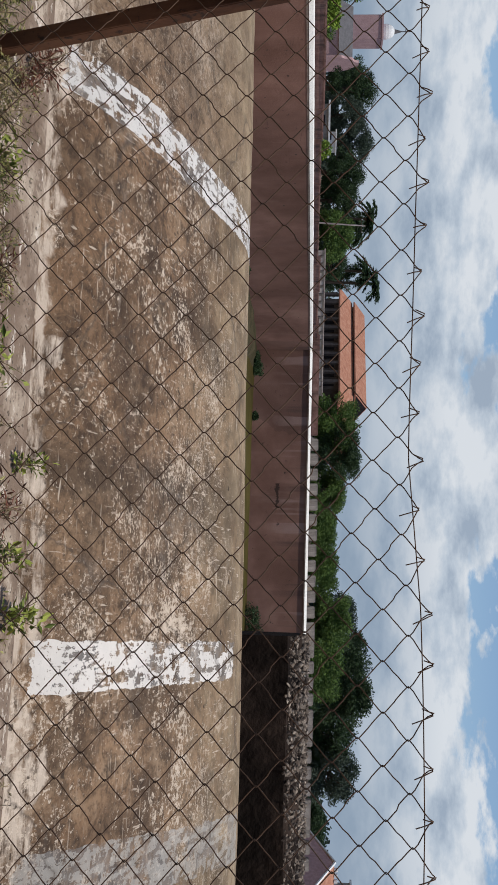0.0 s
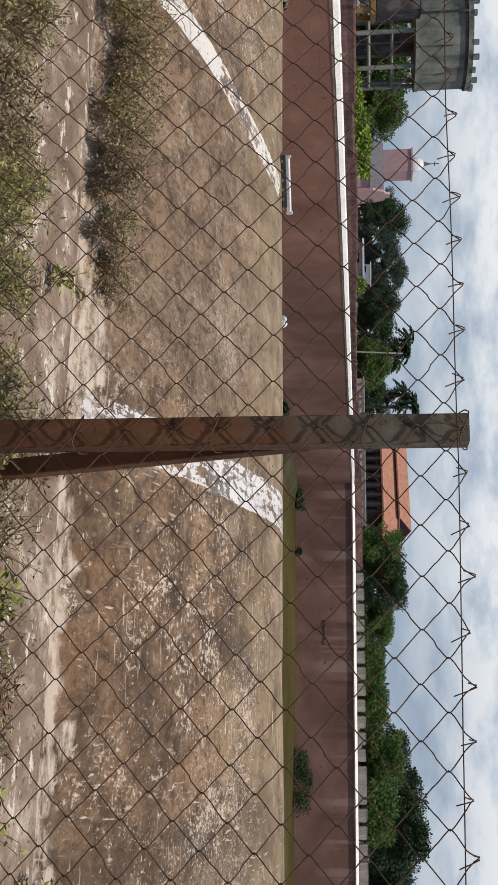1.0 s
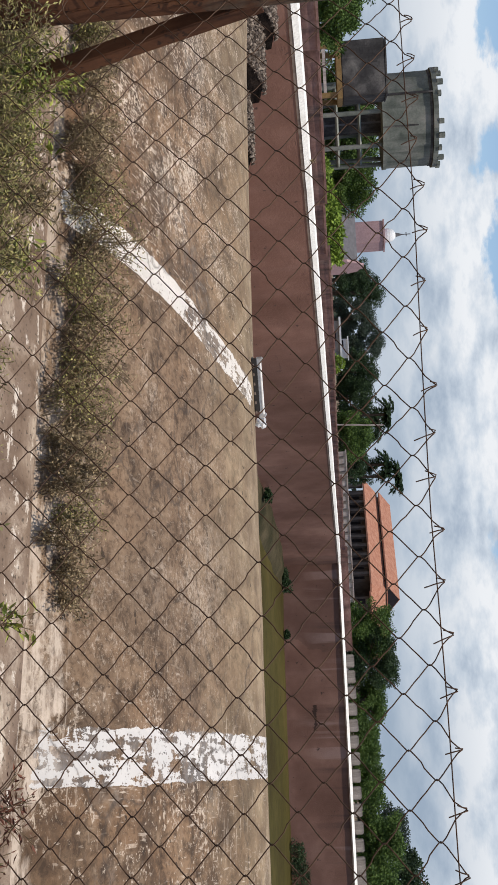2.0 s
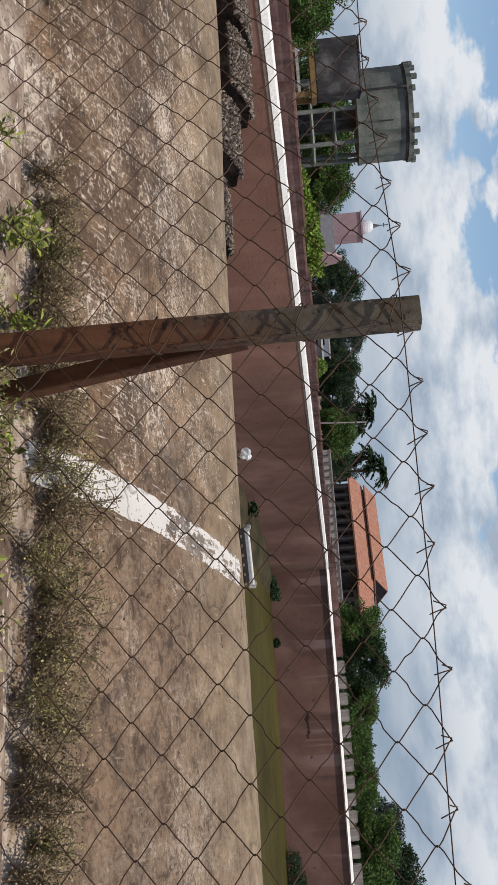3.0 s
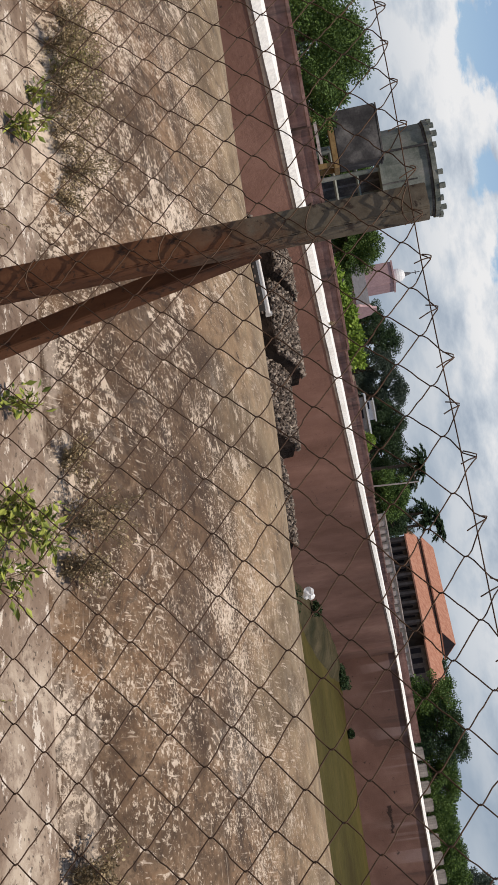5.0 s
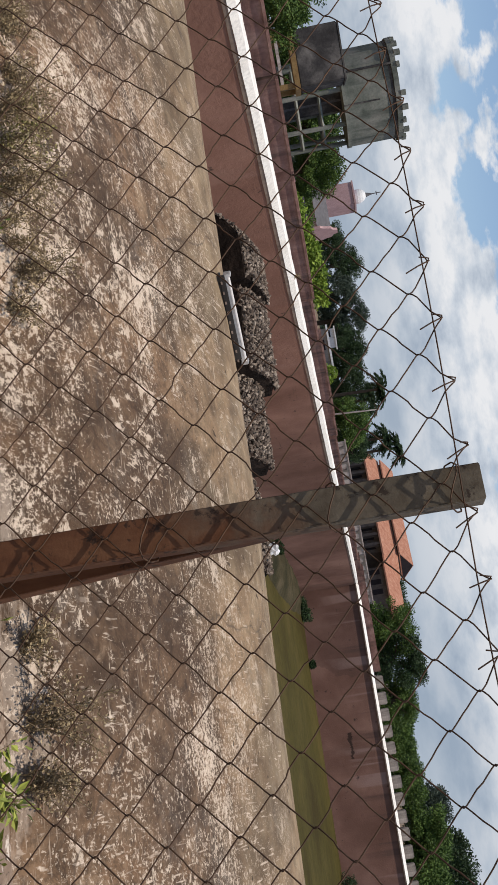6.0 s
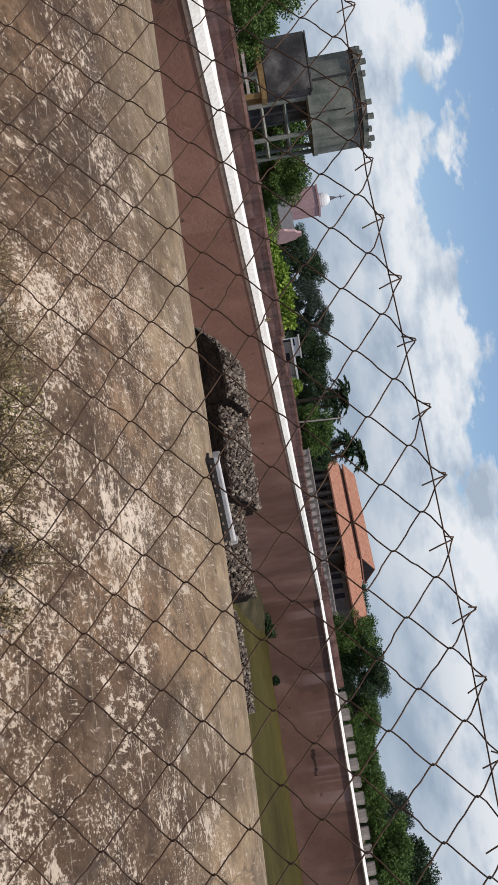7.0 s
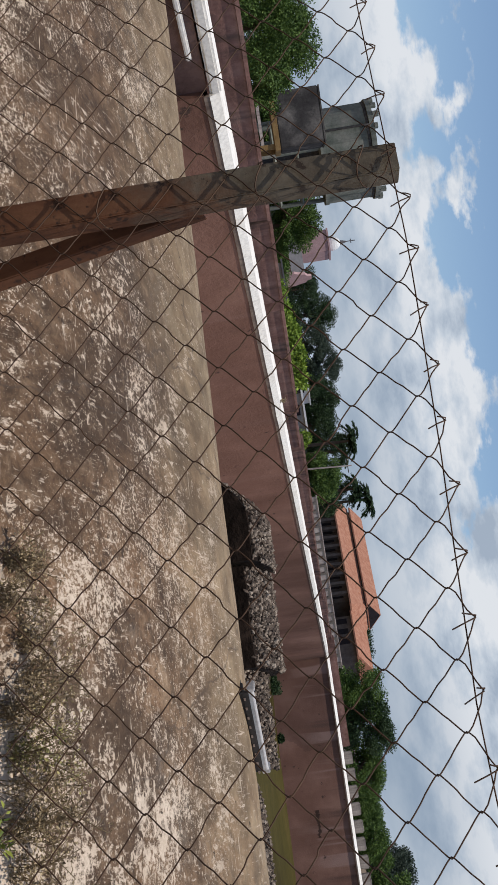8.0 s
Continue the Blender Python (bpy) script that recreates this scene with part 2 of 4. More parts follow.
def blotchy(name, stops, scale=3.0, rough=0.85, fine=40, bump=0.4, dist=0.01, dirt=None, stretch=(1, 1, 1), metal=0.0):
    """Broad patches of colour with finer grain over them; dirt: a colour that runs in streaks."""
    k = Nodes(name)
    v = k.space(stretch)
    a = k.noise(scale, 6, 0.6, v)
    n = len(stops)
    tone = k.ramp(a, *[(0.3 + 0.4 * i / max(1, n - 1), c) for i, c in enumerate(stops)])
    g = k.noise(fine, 5, 0.6)
    tone = k.mix(k.ramp(g, (0.35, 0.45), (0.6, 0.0)), tone, k.mix(1.0, tone, (0.55, 0.55, 0.55), "MULTIPLY"))
    if dirt:
        s = k.noise(1.0, 6, 0.65, k.space((scale * 1.3, scale * 1.3, scale * 0.16), move=(3, 1, 4)))
        tone = k.mix(k.ramp(s, (0.52, 0.0), (0.68, 0.8)), tone, dirt)
    return k.done(tone, rough, g, bump, dist, metal, 0.3 if rough < 0.85 else 0.1)


def leafy(name, dark, light, spec=0.68):
    k = Nodes(name)
    tone = k.mix(k.island(), dark, light)
    tone = k.mix(k.ramp(k.noise(0.9, 3), (0.35, 0.5), (0.65, 0.0)), tone, dark)
    k.b.inputs["Subsurface Weight"].default_value = 0.0
    k.b.inputs["Transmission Weight"].default_value = 0.0
    return k.done(tone, spec)


def pink_plaster():
    """Old pink lime wash with dark runs under the coping, black mould and bare patches."""
    k = Nodes("pink_plaster")
    X, Y, Z = k.axes()
    a = k.noise(0.35, 7, 0.6)
    tone = k.ramp(a, (0.34, (0.155, 0.08, 0.058)), (0.52, (0.222, 0.117, 0.087)), (0.66, (0.3, 0.167, 0.126)))
    runs = k.noise(1.0, 7, 0.66, k.space((0.5, 0.5, 0.07)))
    tone = k.mix(k.ramp(runs, (0.56, 0.0), (0.74, 0.25)), tone, (0.13, 0.08, 0.066))
    tone = k.mix(k.ramp(runs, (0.3, 0.3), (0.4, 0.0)), tone, (0.36, 0.24, 0.2))
    scrape = k.noise(1.0, 6, 0.7, k.space((0.5, 0.5, 6.0), move=(1, 7, 2)))
    tone = k.mix(k.ramp(scrape, (0.66, 0.0), (0.7, 0.7)), tone, (0.09, 0.058, 0.048))
    # soaked and blackened stretch next to the far corner
    corner = k.math("MULTIPLY", k.math("LESS_THAN", k.math("ADD", X, k.math("MULTIPLY", a, 3.0)), -7.6), k.math("GREATER_THAN", k.math("ADD", Y, k.math("MULTIPLY", a, 2.0)), 51.0))
    tone = k.mix(k.math("MULTIPLY", corner, 0.3), tone, (0.085, 0.055, 0.047))
    wide = k.noise(1.0, 5, 0.6, k.space((1.1, 1.1, 0.07), move=(6, 0, 0)))
    tone = k.mix(k.ramp(wide, (0.56, 0.0), (0.66, 0.08)), tone, (0.36, 0.23, 0.19))
    # the end wall: broad washed-out and sooty runs from its coping, and a black scrape
    end = k.math("GREATER_THAN", Y, 51.0)
    strips = k.noise(1.0, 4, 0.6, k.space((0.9, 0.01, 0.05), move=(2.4, 0, 0)))
    fade = k.math("MULTIPLY", end, k.ramp(k.math("ADD", k.math("MULTIPLY", Z, 0.3), k.math("ADD", 0.2, k.math("MULTIPLY", k.noise(1.5, 4), 0.6))), (0.2, 0.0), (0.6, 1.0)))
    tone = k.mix(k.math("MULTIPLY", fade, k.ramp(strips, (0.55, 0.0), (0.6, 0.5))), tone, (0.4, 0.27, 0.235))
    tone = k.mix(k.math("MULTIPLY", fade, k.ramp(strips, (0.4, 0.6), (0.46, 0.0))), tone, (0.1, 0.062, 0.052))
    ragged = k.noise(2.6, 8, 0.75)
    line = k.math("ABSOLUTE", k.math("ADD", k.math("ADD", Z, 0.42), k.math("MULTIPLY", k.math("SUBTRACT", ragged, 0.5), 0.7)))
    span = k.math("LESS_THAN", k.math("ABSOLUTE", k.math("ADD", X, 5.4)), 0.65)
    tone = k.mix(k.math("MULTIPLY", k.math("MULTIPLY", end, span), k.ramp(line, (0.05, 0.85), (0.1, 0.0))), tone, (0.035, 0.024, 0.02))
    spots = k.noise(3.2, 7, 0.7, k.space(move=(4, 4, 4)))
    tone = k.mix(k.ramp(spots, (0.64, 0.0), (0.69, 0.85)), tone, (0.055, 0.04, 0.034))
    return k.done(tone, 0.93, k.noise(14, 8, 0.65), 0.5, 0.03, 0.0, 0.1)


def post_iron():
    """Angle iron, red with rust low down, with worn grey-green paint left towards its top."""
    k = Nodes("rusty_iron")
    X, Y, Z = k.axes()
    a = k.noise(6, 7, 0.65, k.space((1, 1, 0.3)))
    tone = k.ramp(a, (0.34, (0.06, 0.023, 0.011)), (0.5, (0.14, 0.056, 0.025)), (0.66, (0.22, 0.105, 0.05)))
    n = k.t.nodes.new("ShaderNodeMapRange")
    k.t.links.new(k.math("ADD", Z, k.math("MULTIPLY", k.math("SUBTRACT", k.noise(5, 8, 0.7), 0.5), 0.9)), n.inputs["Value"])
    n.inputs["From Min"].default_value, n.inputs["From Max"].default_value, n.inputs["To Max"].default_value = 1.34, 1.54, 0.85
    grey = k.ramp(k.noise(18, 6, 0.65), (0.35, (0.085, 0.073, 0.05)), (0.65, (0.19, 0.165, 0.118)))
    tone = k.mix(n.outputs["Result"], tone, grey)
    tone = k.mix(k.ramp(k.noise(30, 5, 0.7), (0.58, 0.0), (0.64, 0.85)), tone, (0.035, 0.02, 0.013))
    smear = k.noise(1.0, 5, 0.6, k.space((14, 14, 9), (0, 0.8, 0)))
    tone = k.mix(k.ramp(smear, (0.6, 0.0), (0.68, 0.5)), tone, (0.05, 0.03, 0.018))
    return k.done(tone, 0.75, k.noise(70, 5, 0.65), 0.4, 0.003, 0.1)


CONCRETE, LEDGE = concrete_material(), ledge_material()
PINK = pink_plaster()
STAINED = blotchy("stained_masonry", [(0.05, 0.036, 0.03), (0.17, 0.1, 0.082), (0.26, 0.16, 0.13)], 1.1, 0.95, 9, 0.7, 0.05, (0.04, 0.032, 0.028))
COPING = blotchy("white_limewash", [(0.74, 0.69, 0.61), (0.86, 0.82, 0.75), (0.88, 0.85, 0.79)], 1.6, 0.8, 20, 0.3, 0.01)
LIP = blotchy("tan_plaster", [(0.2, 0.145, 0.115), (0.32, 0.25, 0.2)], 2.5, 0.9, 18, 0.3, 0.01, (0.1, 0.07, 0.06))
BRICK = blotchy("old_red_brick", [(0.13, 0.07, 0.055), (0.22, 0.12, 0.1), (0.3, 0.19, 0.16)], 2.0, 0.95, 12, 0.6, 0.02, (0.05, 0.04, 0.035))
GREYWASH = blotchy("grey_limewash", [(0.34, 0.28, 0.25), (0.5, 0.43, 0.39), (0.62, 0.56, 0.5)], 2.0, 0.9, 15, 0.4, 0.02, (0.2, 0.15, 0.13))
MERLON = blotchy("weathered_merlon", [(0.17, 0.145, 0.125), (0.28, 0.24, 0.21), (0.38, 0.33, 0.295)], 1.4, 0.93, 12, 0.5, 0.03, (0.09, 0.075, 0.066))
# almost black, for the upright faces of the rubble walls
DARKSTONE = blotchy("near_black_stone", [(0.006, 0.0042, 0.003), (0.017, 0.011, 0.008), (0.055, 0.036, 0.026)], 2.6, 0.95, 14, 0.8, 0.04)
BANKSOIL = blotchy("damp_weedy_soil", [(0.022, 0.022, 0.01), (0.05, 0.042, 0.022), (0.09, 0.072, 0.042)], 0.8, 0.95, 12, 0.6, 0.04)
SOIL = blotchy("dry_soil", [(0.1, 0.075, 0.05), (0.17, 0.125, 0.085), (0.25, 0.19, 0.13)], 0.8, 0.95, 22, 0.6, 0.03)
MOAT = blotchy("mossy_moat_bed", [(0.04, 0.03, 0.008), (0.058, 0.048, 0.012), (0.085, 0.066, 0.02)], 0.25, 0.95, 3.0, 0.3, 0.05)
RUST = post_iron()
WIRE = blotchy("dull_wire", [(0.05, 0.027, 0.016), (0.12, 0.066, 0.037)], 9.0, 0.7, 90, 0.2, 0.001, None, (1, 1, 1), 0.2)
ALU = blotchy("dusty_aluminium", [(0.48, 0.45, 0.42), (0.66, 0.63, 0.59)], 12, 0.45, 70, 0.2, 0.002, None, (1, 1, 1), 0.3)
BLACKPLASTIC = blotchy("black_housing", [(0.025, 0.022, 0.02), (0.05, 0.043, 0.038)], 8, 0.6, 60, 0.2, 0.002)
TANKGREY = blotchy("mouldy_concrete_tank", [(0.1, 0.115, 0.095), (0.2, 0.21, 0.18), (0.3, 0.285, 0.25)], 0.45, 0.9, 5, 0.5, 0.05, (0.055, 0.065, 0.055))
TANKDARK = blotchy("black_mouldy_tank", [(0.035, 0.033, 0.033), (0.075, 0.07, 0.068), (0.2, 0.185, 0.17)], 0.6, 0.95, 6, 0.5, 0.05, (0.03, 0.028, 0.028))
OCHRE = blotchy("rusty_ochre_beam", [(0.2, 0.12, 0.05), (0.33, 0.22, 0.1)], 2, 0.9, 12, 0.3, 0.02)
TILE = blotchy("orange_roof_tile", [(0.33, 0.145, 0.095), (0.42, 0.2, 0.13), (0.48, 0.26, 0.18)], 1.2, 0.85, 6, 0.4, 0.03, (0.3, 0.13, 0.08))
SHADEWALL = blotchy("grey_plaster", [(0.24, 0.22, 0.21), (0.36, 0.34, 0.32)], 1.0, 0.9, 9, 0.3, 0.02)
# pale colour of the unseen floor that throws light onto the west wall
BOUNCE_FLOOR = blotchy("pale_bounce_floor", [(0.3, 0.24, 0.17), (0.42, 0.34, 0.25), (0.5, 0.42, 0.31)], 0.5, 0.95, 9, 0.4, 0.03)
# darker copy of the grey plaster, for the hall and its annex
SHADEDARK = blotchy("dark_plaster", [(0.09, 0.075, 0.068), (0.16, 0.135, 0.12)], 1.0, 0.9, 9, 0.3, 0.02)
# near-black that stands in for shade: unlit openings and the hall's gable
SHADEBLACK = blotchy("shaded_black", [(0.02, 0.018, 0.02), (0.035, 0.03, 0.034)], 1.0, 0.9)
ROSE = blotchy("rose_plaster", [(0.42, 0.27, 0.27), (0.52, 0.35, 0.34)], 0.5, 0.85, 4, 0.2, 0.02)
WHITE = blotchy("white_paint", [(0.68, 0.68, 0.67), (0.8, 0.8, 0.79)], 1.0, 0.7, 8, 0.2, 0.01)
SLATE = blotchy("grey_sheet_roof", [(0.09, 0.085, 0.09), (0.15, 0.145, 0.15)], 0.8, 0.8, 6, 0.2, 0.02)
BARK = blotchy("bark", [(0.06, 0.045, 0.033), (0.12, 0.095, 0.07)], 2.5, 0.95, 14, 0.6, 0.03)
LEAF_DARK = leafy("leaf_dark", (0.013, 0.03, 0.01), (0.046, 0.085, 0.025))
LEAF_MID = leafy("leaf_mid", (0.03, 0.066, 0.012), (0.125, 0.2, 0.035))
LEAF_BRIGHT = leafy("leaf_bright", (0.1, 0.17, 0.02), (0.3, 0.4, 0.05))
LEAF_FAR = leafy("leaf_far", (0.03, 0.048, 0.034), (0.075, 0.1, 0.065))
LEAF_WEED = leafy("leaf_weed", (0.075, 0.105, 0.018), (0.5, 0.52, 0.1))
LEAF_MAT = leafy("leaf_mat", (0.055, 0.058, 0.018), (0.62, 0.54, 0.2))
LEAF_DRY = leafy("leaf_dry", (0.085, 0.06, 0.03), (0.62, 0.48, 0.27))
LEAF_RED = leafy("leaf_red", (0.1, 0.035, 0.02), (0.24, 0.1, 0.06))
STEM = blotchy("dry_stem", [(0.14, 0.1, 0.06), (0.28, 0.21, 0.12)], 20, 0.9)


# ---- building helpers ----
def link(name, me, parent=None, m=None):
    ob = new(name, me)
    if m:
        me.materials.append(m)
    if parent:
        ob.parent = parent
    return ob


def part(name, bm, m, parent=None, label=""):
    """Links a bmesh as one mesh object under a thing or a part."""
    me = bpy.data.meshes.new(name)
    bm.to_mesh(me)
    bm.free()
    return tagged(link(name, me, parent, m), label)


def grid_part(name, verts, faces, m, parent=None, label="", smooth=False):
    me = bpy.data.meshes.new(name)
    me.from_pydata([tuple(map(float, v)) for v in verts], [], faces)
    if smooth:
        me.polygons.foreach_set("use_smooth", [True] * len(me.polygons))
    return tagged(link(name, me, parent, m), label)


def thing(name, label, category, at=(0, 0, 0), group="", kind=""):
    ob = new(name)
    ob.location = at
    return tagged(ob, label, category, group, kind)


def cuboid(bm, x0, x1, y0, y1, z0, z1, bevel=0.0):
    geo = bmesh.ops.create_cube(bm, size=1.0, matrix=Matrix.Translation(((x0 + x1) / 2, (y0 + y1) / 2, (z0 + z1) / 2)) @ Matrix.Diagonal((x1 - x0, y1 - y0, z1 - z0, 1)))
    if bevel:
        edges = list({e for v in geo["verts"] for e in v.link_edges})
        bmesh.ops.bevel(bm, geom=edges, offset=bevel, segments=2, affect="EDGES")
    return bm


def slab(x0, x1, y0, y1, z0, z1, bevel=0.0):
    return cuboid(bmesh.new(), x0, x1, y0, y1, z0, z1, bevel)


def rod(bm, a, b, r0, r1=None, n=8):
    a, b = Vector(a), Vector(b)
    d = b - a
    m = Matrix.Translation((a + b) / 2) @ d.to_track_quat("Z", "Y").to_matrix().to_4x4()
    bmesh.ops.create_cone(bm, cap_ends=True, segments=n, radius1=r0, radius2=r0 if r1 is None else r1, depth=d.length, matrix=m)
    return bm


def roughen(bm, size, scale, seed=0.0):
    for v in bm.verts:
        n = noise.noise_vector(v.co * scale + Vector((seed, seed * 2, 0)))
        v.co += n * size
    return bm


def tubes(lines, r, n=5):
    """Vertices and faces of round wires along lists of points."""
    verts, faces = [], []
    for pts in lines:
        pts = np.asarray(pts, float)
        d = np.gradient(pts, axis=0)
        d /= np.linalg.norm(d, axis=1)[:, None] + 1e-9
        u = np.cross(d, (0.0, 1.0, 0.0))
        u /= np.linalg.norm(u, axis=1)[:, None] + 1e-9
        w = np.cross(d, u)
        base = len(verts)
        for p, a, b in zip(pts, u, w):
            for i in range(n):
                c, s = math.cos(2 * math.pi * i / n), math.sin(2 * math.pi * i / n)
                verts.append(p + r * (c * a + s * b))
        for i in range(len(pts) - 1):
            for j in range(n):
                faces.append((base + i * n + j, base + i * n + (j + 1) % n, base + (i + 1) * n + (j + 1) % n, base + (i + 1) * n + j))
    return verts, faces


# ---- ground and parapet ----
PROFILE = [(0.92, 0.695), (0.985, 0.745), (1.06, 0.79), (1.25, 0.88), (1.45, 0.95), (1.72, 1.02), (2.1, 1.105), (2.35, 1.165), (2.55, 1.2),
           (2.72, 1.208), (2.9, 1.2), (3.15, 1.165), (3.4, 1.1), (3.6, 1.0), (3.72, 0.86), (3.78, 0.8)]
MOAT_Z = -1.9
WALL_X, WALL_Y = -13.55, 51.7


def ground_height(x, y):
    if y < -0.25:
        return min(0.6, max(0.0, 0.6 + (y + 0.25) * 0.85))
    if y < 5.9:
        return 0.6
    if x < WALL_X - 0.4 or y > WALL_Y + 0.4:
        return 0.95 if y < 200 else 0.95 + (y - 200) * 0.004
    return MOAT_Z - 0.1


def build_ground():
    xs = [-3000, -600, -200, -90, -40, -22, WALL_X - 0.5, WALL_X - 0.3, -10, -6, -3, 0, 3, 8, 20, 45, 90, 200, 600, 3000]
    ys = [-3000, -600, -100, -30, -10, -3, -1.2, -0.9, -0.6, -0.25, 0, 0.4, 3, 5.8, 6.0, 12, 25, 40, WALL_Y + 0.3, WALL_Y + 0.5, 70, 110, 200, 600, 3000]
    verts = [(x, y, ground_height(x, y)) for y in ys for x in xs]
    w = len(xs)
    faces = [(j * w + i, j * w + i + 1, (j + 1) * w + i + 1, (j + 1) * w + i) for j in range(len(ys) - 1) for i in range(w - 1)]
    tagged(grid_part("ground", verts, faces, SOIL), "dry brown soil of the fort and its banks", "ground", kind="structure")
    verts = [(x, y, MOAT_Z + 0.05 * noise.noise((x * 0.3, y * 0.3, 0))) for y in np.linspace(24.0, WALL_Y - 0.1, 40) for x in np.linspace(WALL_X + 0.1, 60, 50)]
    faces = [(j * 50 + i, j * 50 + i + 1, j * 50 + i + 51, j * 50 + i + 50) for j in range(39) for i in range(49)]
    tagged(grid_part("moat_bed", verts, faces, MOAT, smooth=True), "flat olive-green mossy bed of the moat", "moat", kind="structure")
    # hidden by the crest; added as a reflector to brighten the near west wall
    verts = [(x, y, MOAT_Z + 0.06 * noise.noise((x * 0.4, y * 0.4, 0))) for y in np.linspace(6.05, 23.98, 20) for x in np.linspace(WALL_X + 0.1, 60, 50)]
    faces = [(j * 50 + i, j * 50 + i + 1, j * 50 + i + 51, j * 50 + i + 50) for j in range(19) for i in range(49)]
    tagged(grid_part("moat_bounce_floor", verts, faces, BOUNCE_FLOOR, smooth=True), "unseen pale moat floor added to bounce light onto the wall", "moat", kind="structure")


def crest_rise(x):
    return float(np.interp(x, [-6.2, -5.2, -3.6, -2.4, -1.0, 0.0, 1.2], [0.0, -0.016, -0.014, 0.004, 0.014, 0.032, 0.045]))


def sweep(name, prof, x0, x1, step, m, amp, label, category, sub=5):
    """A long form of one cross-section along x, made slightly uneven."""
    ys, zs = zip(*prof)
    s = np.concatenate([[0], np.cumsum(np.hypot(np.diff(ys), np.diff(zs)))])
    t = np.linspace(0, s[-1], len(prof) * sub)
    y, z = np.interp(t, s, ys), np.interp(t, s, zs)
    for _ in range(3):
        y[1:-1] = (y[:-2] + 2 * y[1:-1] + y[2:]) / 4
        z[1:-1] = (z[:-2] + 2 * z[1:-1] + z[2:]) / 4
    xs = np.arange(x0, x1 + step, step)
    verts = []
    for x in xs:
        for a, b in zip(y, z):
            n = crest_rise(x) * min(1.0, max(0.0, (a - 1.6) / 0.8)) if name == "parapet" else 0.0
            n += noise.noise((x * 0.9, a * 1.3, 0)) * amp + noise.noise((x * 5, a * 5, 3)) * amp * 0.35
            verts.append((x, a, b + n))
    w = len(y)
    faces = [(i * w + j, (i + 1) * w + j, (i + 1) * w + j + 1, i * w + j + 1) for i in range(len(xs) - 1) for j in range(w - 1)]
    return tagged(grid_part(name, verts, faces, m, smooth=True), label, category, kind="structure")


build_ground()
sweep("parapet", PROFILE, -26, 16, 0.08, CONCRETE, 0.009, "rounded brown weathered concrete parapet with worn white bands", "parapet")
sweep("ledge", [(-0.22, 0.55), (-0.2, 0.655), (0.3, 0.668), (0.7, 0.685), (0.86, 0.7), (0.925, 0.712), (0.96, 0.68)], -26, 16, 0.08, LEDGE, 0.008,
      "pale worn concrete ledge at the foot of the parapet", "ledge")
sweep("berm", [(3.7, 0.7), (3.75, 0.8), (4.4, 0.78), (5.6, 0.74), (5.85, 0.5), (5.95, -2.2)], -26, 16, 0.25, SOIL, 0.03, "narrow earth berm behind the parapet", "berm")


# ---- moat walls ----
def moat_wall(name, along, x0, x1, y0, y1, label):
    """A pink wall with tan lip and white sloped coping. along: the axis that it follows; the moat lies at +x or -y of it."""
    wall = thing(name, label, "wall", kind="structure")
    top = 1.14
    if along == "y":
        part("wall_face", slab(x0 - 0.7, x0, y0, y1, MOAT_Z - 0.3, top), PINK, wall)
        lip = [(x0, top), (x0 + 0.01, top), (x0 + 0.01, top + 0.06), (x0 - 0.02, top + 0.06)]
        cap = [(x0 + 0.016, top + 0.063), (x0 - 0.03, top + 0.168), (x0 - 0.72, top + 0.19), (x0 - 0.72, top + 0.063)]
        ends = (y0, y1)
        place = lambda p, e: (p[0], e, p[1])
    else:
        part("wall_face", slab(x0, x1, y0, y0 + 0.7, MOAT_Z - 0.3, top), PINK, wall)
        lip = [(y0, top), (y0 - 0.07, top), (y0 - 0.07, top + 0.06), (y0 + 0.02, top + 0.06)]
        cap = [(y0 - 0.072, top + 0.063), (y0 + 0.03, top + 0.168), (y0 + 0.72, top + 0.19), (y0 + 0.72, top + 0.063)]
        ends = (x0, x1)
        place = lambda p, e: (e, p[0], p[1])
    for nm, prof, m in (("lip", lip, LIP), ("coping", cap, COPING)):
        n = max(2, int(abs(ends[1] - ends[0]) / 0.5))
        verts = []
        for i in range(n + 1):
            e = ends[0] + (ends[1] - ends[0]) * i / n
            wob = 0.012 * noise.noise((e * 1.7, 5 if nm == "lip" else 9, 0))
            verts += [place((p[0], p[1] + wob), e) for p in prof]
        faces = [(i * 4 + j, i * 4 + (j + 1) % 4, i * 4 + 4 + (j + 1) % 4, i * 4 + 4 + j) for i in range(n) for j in range(4)]
        faces += [(0, 1, 2, 3), (n * 4 + 3, n * 4 + 2, n * 4 + 1, n * 4)]
        grid_part(nm, verts, faces, m, wall)
    return wall


wall_side = moat_wall("wall_west", "y", WALL_X, 0, 6.55, WALL_Y, "faded pink moat wall with a sloped white coping")
wall_end = moat_wall("wall_north", "x", WALL_X, 46, WALL_Y, 0, "stained pink end wall of the moat with a thin white coping")
# stretch of bare stained masonry nearest the camera's end, with its own lower coping
bare = thing("wall_south", "black-stained bare masonry stretch of the moat wall", "wall", kind="structure")
part("wall_face", roughen(slab(WALL_X - 0.7, WALL_X - 0.06, -8, 6.55, MOAT_Z - 0.3, 1.19), 0.02, 1.1), STAINED, bare)
part("coping", slab(WALL_X - 0.72, WALL_X + 0.012, -8, 6.548, 1.21, 1.328, 0.025), COPING, bare)
part("lower_coping", slab(WALL_X - 0.1, WALL_X + 0.03, -8, 6.0, 1.05, 1.105, 0.015), COPING, bare, "white limewashed lower ledge")
for z in (0.72, 0.35, -0.05):
    part("course", roughen(slab(WALL_X - 0.08, WALL_X + 0.02, -8, 6.5, z - 0.1, z, 0.02), 0.01, 2.0), STAINED, bare)

